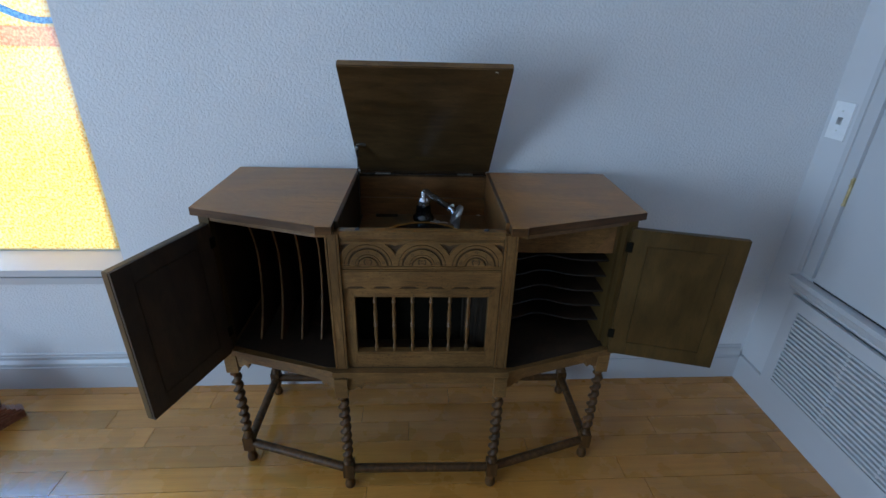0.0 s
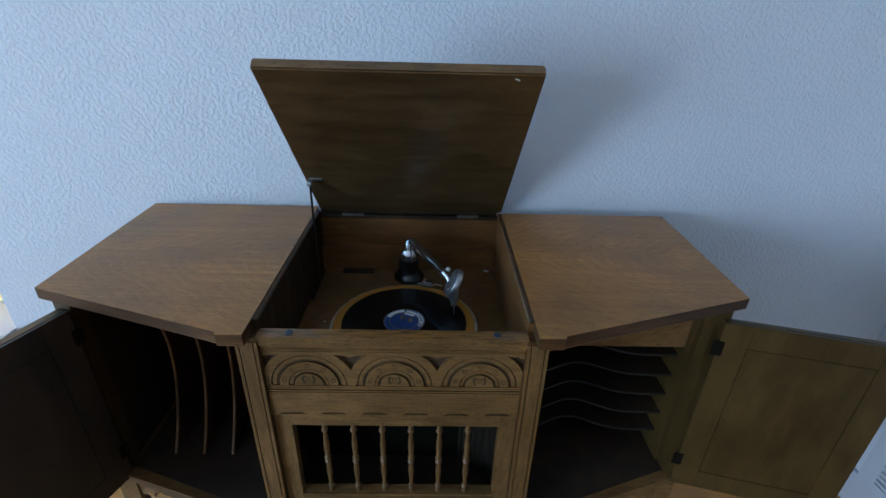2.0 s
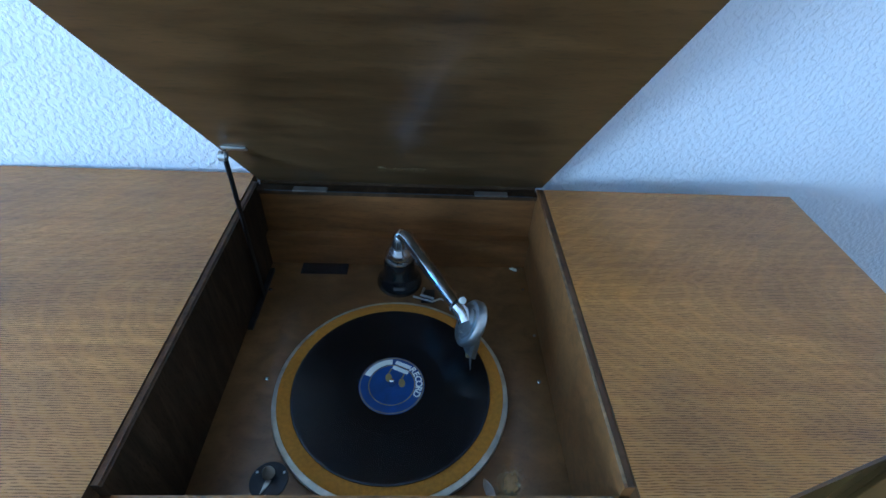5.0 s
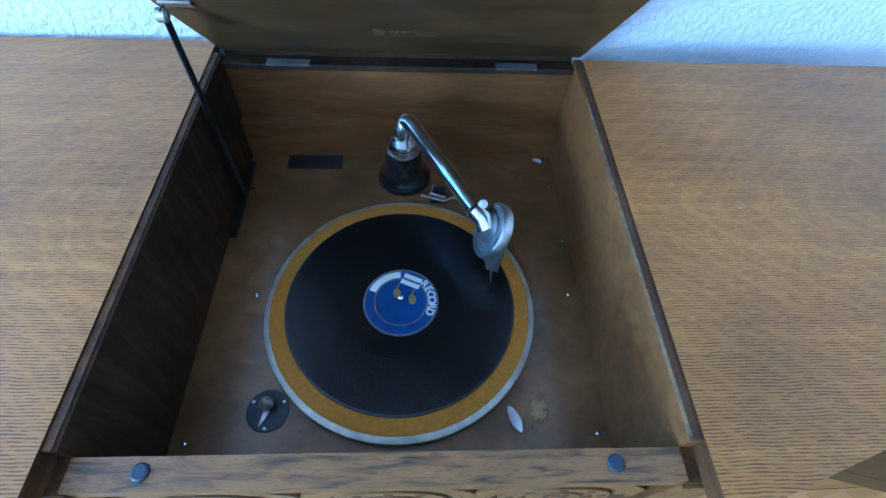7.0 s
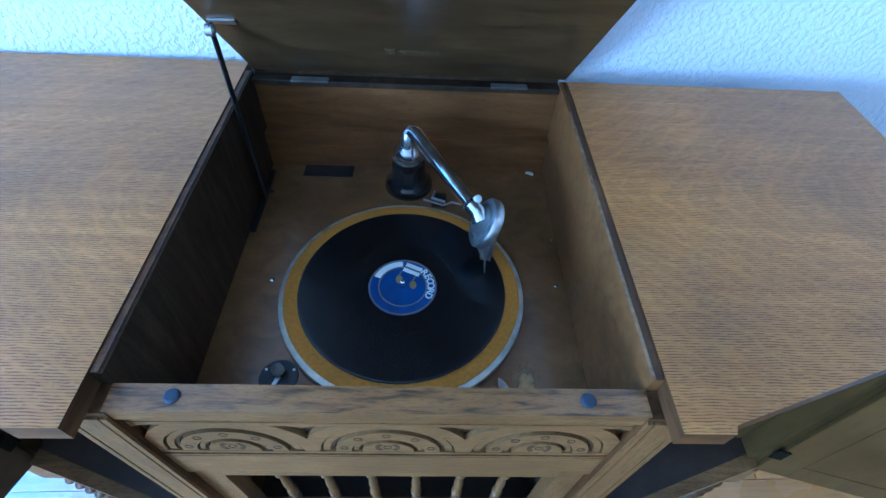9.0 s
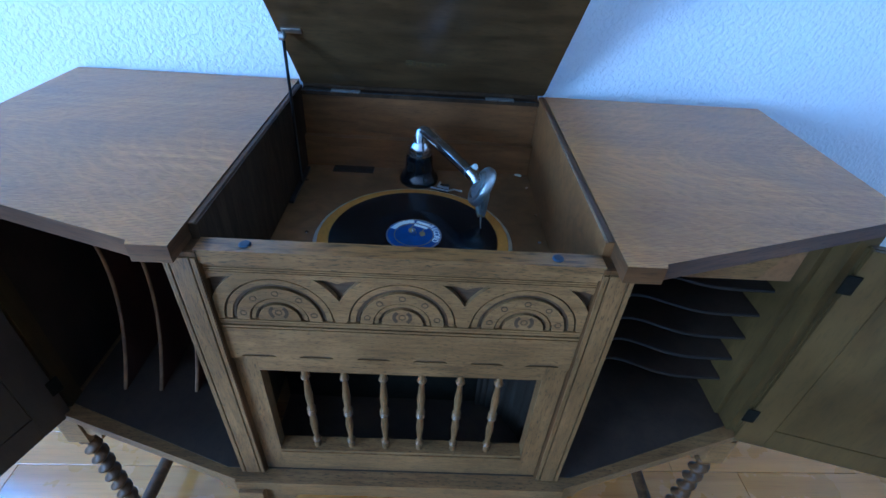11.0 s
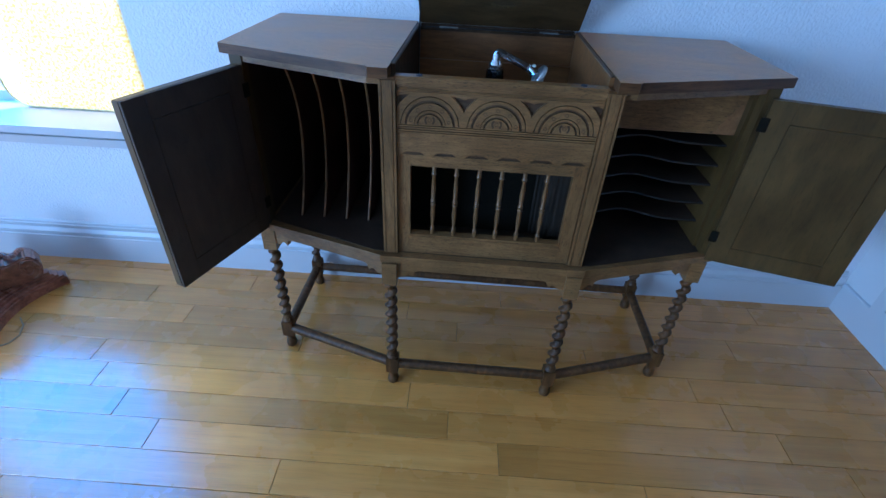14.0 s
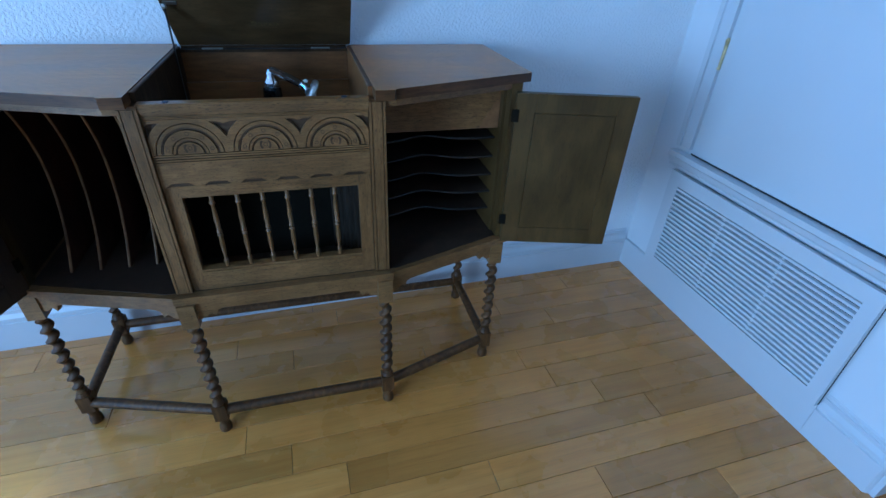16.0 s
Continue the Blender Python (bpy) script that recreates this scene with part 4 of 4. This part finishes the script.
def ring_piece(bm, r0, r1, a0, a1, z0, z1, steps=20):
    rows = []
    for i in range(steps + 1):
        a = radians(a0 + (a1 - a0) * i / steps)
        c, s = math.cos(a), math.sin(a)
        rows.append([bm.verts.new((r * c, r * s, z)) for r, z in ((r0, z0), (r1, z0), (r1, z1), (r0, z1))])
    for p, q in zip(rows, rows[1:]):
        for k in range(4):
            bm.faces.new((p[k], p[(k + 1) % 4], q[(k + 1) % 4], q[k]))
    bm.faces.new(rows[0])
    bm.faces.new(rows[-1][::-1])
    return bm


def build_turntable():
    c = (CX + 0.003, FY + 0.2175)
    tt = root("turntable", pose(*c, DECK), "nickel-rimmed turntable platter covered in amber felt", "turntable")
    part("platter", lathe(fresh(), [(0.134, 0.001), (0.1404, 0.002), (0.1426, 0.006), (0.1418, 0.0105), (0.138, 0.012)], None, 96), RIM, tt, "dull nickel platter rim", smooth=True)
    part("felt", lathe(fresh(), [(0.1345, 0.0121), (0.136, 0.0132), (0.1345, 0.014)], None, 96), FELT, tt, "amber felt mat", smooth=True)
    part("spindle", lathe(fresh(), [(0.0034, 0.012), (0.0034, 0.0225), (0.0026, 0.026), (0.001, 0.027)], None, 14), CHROME, tt, smooth=True)
    rec = root("record", pose(c[0], c[1], DECK + 0.0142), "black shellac record with blue and gold label", "record")
    part("disc", lathe(fresh(), [(0.1185, 0.0), (0.12, 0.001), (0.1198, 0.0018), (0.1175, 0.0022), (0.063, 0.0022), (0.0402, 0.0018)], None, 160), SHELLAC, rec)
    part("dead_wax", ring_piece(fresh(), 0.0402, 0.064, 0, 360, 0.0019, 0.0024, 96), WAX, rec, "smooth run-out band")
    lab = part("label", lathe(fresh(), [(0.0399, 0.0019), (0.0399, 0.0026), (0.0396, 0.0027)], None, 64), LABEL, rec, "blue paper label")
    for r in (0.0385, 0.0278):
        part("ring", ring_piece(fresh(), r - 0.0005, r + 0.0005, 0, 360, 0.0027, 0.00285, 64), GOLD, lab, "gold printed ring")
    axis = Matrix.Rotation(radians(66), 4, "Z")
    part("word_bar", ring_piece(fresh(), 0.0292, 0.0366, 92, 158, 0.0027, 0.003, 24), CREAM, lab, "cream printed arc")
    for i, ch in enumerate("RECORD"):
        cu = bpy.data.curves.new("letter", "FONT")
        cu.body, cu.size, cu.align_x, cu.extrude = ch, 0.0115, "CENTER", 0.00015
        cu.offset = 0.0003
        ob = new("letter", cu)
        a = radians(40 - 12.5 * i)
        ob.parent = lab
        ob.matrix_local = Matrix.Translation((0.0292 * math.cos(a), 0.0292 * math.sin(a), 0.0029)) @ Matrix.Rotation(a - math.pi / 2, 4, "Z")
        cu.materials.append(CREAM)
    for x in (0.0205, 0.0285):
        part("bar", box(fresh(), x, x + 0.0052, -0.0105, 0.0105, 0.0027, 0.003, axis), CREAM, lab, "cream printed bar")
    for y in (-0.009, 0.009):
        part("stem", box(fresh(), 0.008, 0.0204, y + 0.0012, y + 0.0026, 0.0027, 0.0029, axis), GOLD, lab, "gold printed stem")
        m = axis @ Matrix.Translation((0.007, y - 0.001, 0.0027)) @ Matrix.Rotation(radians(30), 4, "Z") @ Matrix.Diagonal((1.25, 0.85, 1, 1))
        part("emblem", lathe(fresh(), [(0.0048, 0), (0.0048, 0.0003), (0.0044, 0.00035)], m, 20), GOLD, lab, "gold emblem")


def build_tonearm():
    bx, by = CX + 0.002, FY + 0.412
    th = root("tonearm", pose(bx, by, DECK), "nickel tonearm on a black base with sound box", "tonearm")
    part("base", lathe(fresh(), [(0.0335, 0.0), (0.0345, 0.003), (0.0335, 0.008), (0.0295, 0.013), (0.0258, 0.019), (0.024, 0.026), (0.0232, 0.036), (0.0228, 0.045), (0.0212, 0.049)], None, 36), BLACK, th, "black enamelled bell base", smooth=True)
    part("collar", lathe(fresh(), [(0.0195, 0.0491), (0.0212, 0.0505), (0.0212, 0.053), (0.0178, 0.0545), (0.0178, 0.0575), (0.0196, 0.059), (0.0196, 0.0625), (0.0165, 0.067), (0.013, 0.073)], None, 30), CHROME, th, smooth=True)
    e = Vector((0.078, -0.124, 0.084))
    el = Vector((0.005, 0.005, 0.0895))
    pts = [(0, 0.0, 0.066), (0, 0.002, 0.074), (0.0005, 0.004, 0.081), (0.002, 0.0055, 0.0865), tuple(el), (0.009, 0.001, 0.091), (0.014, -0.007, 0.0912)]
    k = Vector(pts[-1])
    pts += [tuple(k.lerp(e, t)) for t in (0.3, 0.31, 0.6, 0.97, 1.0)]
    part("arm", tube(fresh(), pts, [0.0125, 0.0118, 0.0112, 0.0106, 0.0102, 0.01, 0.0098, 0.0094, 0.0099, 0.0095, 0.009, 0.0102], 18), CHROME, th, "polished nickel arm tube", smooth=True)
    # sound box
    n = Vector((-0.88, 0.0, 0.47)).normalized()
    c = e + Vector((0.018, -0.018, -0.013))
    z = n
    y = (Vector((0, 1, 0)) - z * z.y).normalized()
    x = y.cross(z)
    m = Matrix((( x.x, y.x, z.x, c.x), (x.y, y.y, z.y, c.y), (x.z, y.z, z.z, c.z), (0, 0, 0, 1)))
    sb = part("sound_box", lathe(fresh(), [(0.019, -0.006), (0.0285, -0.006), (0.0302, -0.004), (0.0302, 0.003), (0.0278, 0.006), (0.0222, 0.0065), (0.021, 0.0035), (0.0185, 0.0035), (0.018, 0.007), (0.01, 0.0078)], m, 40), STEEL, th, "dull nickel sound box", smooth=True)
    part("neck", tube(fresh(), [tuple(e), tuple(e.lerp(c, 0.45) + Vector((0, 0, 0.002))), tuple(c + n * 0.006)], [0.0095, 0.0105, 0.011], 14), CHROME, sb, smooth=True)
    tip = Vector((0.098, -0.172, 0.0172))
    low = c + (tip - c).normalized() * 0.024
    part("stylus_bar", tube(fresh(), [tuple(c.lerp(low, 0.4) + n * 0.006), tuple(low + n * 0.003), tuple(low.lerp(tip, 0.45))], [0.011, 0.0095, 0.0045], 12), STEEL, sb, smooth=True)
    t0 = (tip - c).normalized()
    w = n.cross(t0).normalized()
    tab = [c + w * (0.0265 * k) + t0 * q + n * 0.0005 for k, q in ((-1.08, 0.0), (-1.0, 0.014), (-0.72, 0.028), (-0.42, 0.042), (0.42, 0.042), (0.72, 0.028), (1.0, 0.014), (1.08, 0.0))]
    bm = fresh()
    lo, hi = [bm.verts.new(v - n * 0.003) for v in tab], [bm.verts.new(v + n * 0.003) for v in tab]
    bm.faces.new(lo[::-1])
    bm.faces.new(hi)
    for i in range(len(tab)):
        bm.faces.new((lo[i], lo[(i + 1) % len(tab)], hi[(i + 1) % len(tab)], hi[i]))
    part("tab", bm, STEEL, sb, "tapering nickel tab above the needle", 0.0012)
    part("needle_screw", lathe(fresh(), [(0.002, -0.006), (0.004, -0.005), (0.004, 0.005), (0.002, 0.006)], Matrix.Translation(low.lerp(tip, 0.45)) @ pose(0, 0, 0, 0, 90, 0), 12), BRASS, sb, smooth=True)
    part("needle", tube(fresh(), [tuple(low.lerp(tip, 0.4)), tuple(tip)], [0.002, 0.0005], 8), STEEL, sb)
    part("thumb_screw", lathe(fresh(), [(0.002, 0), (0.0045, 0.001), (0.0045, 0.005), (0.002, 0.006)], Matrix.Translation(e + Vector((0.006, 0.002, 0.006))) @ pose(0, 0, 0, 30, 30, 0), 12), CREAM, sb, smooth=True)
    # brake rods beside the base
    br = root("brake", pose(bx + 0.05, by - 0.032, DECK), "small wire brake beside the tonearm base", "brake")
    part("rod", tube(fresh(), [(-0.028, -0.004, 0.006), (0.0, -0.014, 0.006), (0.012, -0.008, 0.006), (0.026, -0.010, 0.004)], 0.0016, 8), STEEL, br)
    part("lever", tube(fresh(), [(-0.012, 0.012, 0.007), (-0.016, -0.004, 0.009), (0.002, -0.012, 0.01)], 0.0022, 8), STEEL, br)
    part("foot", box(fresh(), -0.016, 0.004, -0.012, 0.012, 0.0, 0.0045), IRON, br, bevel=0.001)


def build_deck_fittings():
    th = root("speed_plate", pose(CX - 0.12, FY + 0.11, DECK), "dark round regulator plate with nickel pointer knob", "speed regulator")
    part("plate", lathe(fresh(), [(0.02, 0), (0.02, 0.0008), (0.0195, 0.0012)], None, 36), IRON, th)
    part("knob", lathe(fresh(), [(0.0035, 0.001), (0.0035, 0.005), (0.0068, 0.008), (0.006, 0.013), (0.003, 0.018), (0.0008, 0.022)], pose(0, 0.004, 0), 16), RIM, th, smooth=True)
    part("pointer", prism(fresh(), [(-0.0025, 0), (0, -0.016), (0.0025, -0.008), (0.003, 0)], 0.0014, 0.0034, Matrix.Rotation(radians(-20), 4, "Z")), STEEL, th)
    for a in (30, 150, 270):
        part("screw", lathe(fresh(), [(0.0015, 0.0012), (0.0015, 0.0018)], pose(0.0165 * math.cos(radians(a)), 0.0165 * math.sin(radians(a)), 0), 8), STEEL, th)
    lv = root("start_lever", pose(CX + 0.113, FY + 0.098, DECK), "leaf-shaped nickel start lever on the motor board", "lever")
    o = [(0.0052 * math.sin(math.pi * t) ** 0.8 * s, -0.014 + 0.028 * (t if s > 0 else t)) for s, ts in ((1, span(0.02, 0.98, 10)), (-1, span(0.98, 0.02, 10))) for t in ts]
    part("leaf", prism(fresh(), o, 0.004, 0.0056, Matrix.Rotation(radians(22), 4, "Z")), CHROME, lv)
    part("pin", lathe(fresh(), [(0.0022, 0), (0.0022, 0.0042)], pose(-0.003, 0.009, 0), 10), STEEL, lv)
    sl = root("needle_slot", pose(CX - 0.117, FY + 0.438, DECK), "dark recessed slot plate in the motor board", "slot")
    part("plate", box(fresh(), -0.036, 0.036, -0.012, 0.012, 0.0, 0.0012), BLACK, sl)
    st = root("worn_patch", pose(CX + 0.137, FY + 0.108, DECK), "pale worn patch in the finish of the motor board", "stain")
    o = [(0.026 * math.cos(a), 0.026 * math.sin(a)) for a in (2 * math.pi * k / 28 for k in range(28))]
    ob = part("patch", prism(fresh(), o, 0.0, 0.00025), RUBBED, st)
    ob.scale, ob.rotation_euler = (0.75, 1.15, 1), (0, 0, radians(-28))
    ch = root("bone_chip", pose(CX + 0.183, FY + 0.444, DECK), "small pale chip lying in the corner of the motor board", "chip")
    part("chip", prism(fresh(), [(-0.006, 0.002), (0.001, -0.002), (0.0055, -0.0035), (0.005, 0.0005), (-0.001, 0.003)], 0.0, 0.003), CREAM, ch, bevel=0.0008)
    first = None
    for x, y in ((0.19, 0.445), (0.193, 0.4), (0.19, 0.235), (0.192, 0.085), (-0.19, 0.39), (-0.155, 0.235), (-0.19, 0.082), (0.196, 0.31)):
        if first is None:
            first = ob = part("screw", lathe(fresh(), [(0.0028, 0), (0.0028, 0.0008), (0.0016, 0.0014)], None, 10), CHROME)
        else:
            ob = new("screw", first.data)
        ob.matrix_world = GROW @ pose(CX + x, FY + y, DECK)
        tagged(ob, "small nickel screw head in the motor board", "screw", "screws in the motor board")


def build_pedestal():
    """Small square plinth with concave sides and a scroll at each corner, with its flex."""
    th = root("pedestal_base", pose(-1.41, 1.365, 0), "reddish carved wooden pedestal base with scrolled corners", "pedestal")

    def plinth(rad, cut, depth):
        o = []
        for k in range(4):
            a, a2 = radians(45 + 90 * k), radians(135 + 90 * k)
            p, t = Vector((math.cos(a), math.sin(a))) * rad, Vector((-math.sin(a), math.cos(a)))
            q, t2 = Vector((math.cos(a2), math.sin(a2))) * rad, Vector((-math.sin(a2), math.cos(a2)))
            s, e = p + t * cut, q - t2 * cut
            inn = -((s + e) / 2).normalized() * depth
            o.append(tuple(p - t * cut))
            o += [tuple(s.lerp(e, u) + inn * (4 * u * (1 - u))) for u in span(0, 1, 14)]
        out = []
        for x in o:
            if not out or (Vector(x) - Vector(out[-1])).length > 1e-4:
                out.append(x)
        return out

    for nm, r, c, d, z0, z1 in (("plinth", 0.246, 0.020, 0.058, 0.0, 0.03), ("step", 0.240, 0.018, 0.059, 0.0302, 0.037), ("step", 0.226, 0.017, 0.06, 0.0372, 0.046),
                                ("step", 0.215, 0.016, 0.061, 0.0462, 0.052), ("step", 0.206, 0.015, 0.062, 0.0522, 0.062)):
        part(nm, prism(fresh(), plinth(r, c, d), z0, z1), RED_WOOD, th, bevel=0.0025)
    turn = Matrix(((1, 0, 0, 0), (0, 0, -1, 0), (0, 1, 0, 0), (0, 0, 0, 1)))
    for k in range(4):
        m = pose(0, 0, 0.0622) @ Matrix.Rotation(radians(45 + 90 * k), 4, "Z") @ Matrix.Diagonal((1.08, 1.3, 1.4, 1))
        prof = [(0.04, 0.0), (0.165, 0.0), (0.184, 0.014), (0.188, 0.036), (0.178, 0.057), (0.158, 0.067), (0.132, 0.06), (0.105, 0.056), (0.075, 0.075), (0.055, 0.11), (0.04, 0.15)]
        sc = part("scroll", prism(fresh(), prof, -0.03, 0.03, m @ turn), RED_WOOD, th, "carved scroll at the corner", 0.005)
        pts = [(0.155 + (0.029 - 0.0008 * i) * math.cos(radians(-90 + 22 * i)), (0.034 + (0.029 - 0.0008 * i) * math.sin(radians(-90 + 22 * i)))) for i in range(33)]
        for s in (-1, 1):
            part("volute", tube(fresh(), [tuple(m @ Vector((x, s * 0.0305, z))) for x, z in pts], 0.0038, 8), RED_WOOD, sc, smooth=True)
        bm = fresh()
        for i in range(18):
            u = i / 17
            lathe(bm, [(0.003, 0), (0.0085, 0.003), (0.006, 0.008), (0.001, 0.0105)], m @ pose(0.095 + 0.085 * u, 0.019 * math.sin(11 * u), 0.05 + 0.017 * math.sin(math.pi * min(1, u * 1.15)) - 0.05 * max(0, u - 0.8)), 8)
        part("acanthus", bm, RED_WOOD, sc, smooth=True)
    part("column", lathe(fresh(), [(0.075, 0.0622), (0.075, 0.08), (0.066, 0.09), (0.06, 0.1)], None, 36), RED_WOOD, th, smooth=True)
    fl = root("flex", pose(-1.2, 1.25, 0.0022), "thin brown electric flex lying on the floor", "cable")
    part("wire", tube(fresh(), [(-0.05, 0.09, 0), (-0.015, 0.06, 0), (0.006, 0.02, 0), (0.002, -0.015, 0), (-0.04, -0.05, 0), (-0.12, -0.1, 0), (-0.25, -0.13, 0)], 0.0021, 8), CORD, fl, smooth=True)


build_room()
build_ground()
build_panel()
build_cupboard()
build_cabinet()
build_turntable()
build_tonearm()
build_deck_fittings()
build_pedestal()


# ---- floor: separate planks, laid last ----
def build_floor():
    sub = fresh()
    box(sub, LEFT - 0.2, RIGHT + 0.2, REAR - 0.2, 0.24, -0.1, -0.0045)
    floor = room_part("floor", sub, JOINT, "honey-coloured plank floor with satin finish", "floor")
    wide, long, start = 0.0872, 0.891, -0.036
    known = {0: -0.6, 1: -0.922, 2: 0.14, 3: 0.546, 4: -0.94, 5: 0.012, 6: 0.126, 7: 0.258, 8: 0.61, 9: 0.872, 10: 1.179}
    mesh = None
    rest = fresh()
    rng = random.Random(4)
    for row in range(-1, 53):
        v1, v0 = start - wide * row, start - wide * (row + 1)
        v1 = min(v1, 0.23)
        joint = known.get(row, rng.uniform(0, long)) - 1.497
        first = joint - long * math.ceil((joint - LEFT) / long)
        k = 0
        while first + long * k < RIGHT:
            a = first + long * k
            b = a + long
            k += 1
            near = -3.1 < (a + b) / 2 < 0.6 and v1 > -2.3 and row >= 0
            if near:
                if mesh is None:
                    bm = fresh()
                    box(bm, 0.0006, long - 0.0006, -wide + 0.0006, -0.0006, -0.0045, 0.0)
                    top = [e for e in bm.edges if all(v.co.z > -0.001 for v in e.verts)]
                    bmesh.ops.bevel(bm, geom=top, offset=0.0007, segments=1, affect="EDGES")
                    ob = part("plank", bm, FLOOR_WOOD, floor)
                    mesh = ob.data
                else:
                    ob = new("plank", mesh)
                    ob.parent = floor
                ob.location = (a, v1, 0)
            else:
                a, b = max(a, LEFT), min(b, RIGHT)
                if b - a > 0.01:
                    box(rest, a + 0.0006, b - 0.0006, v0 + 0.0006, v1 - 0.0006, -0.0045, 0.0)
    far = part("far_planks", rest, FLOOR_WOOD, floor)
    far["kind"] = "stuff"


build_floor()
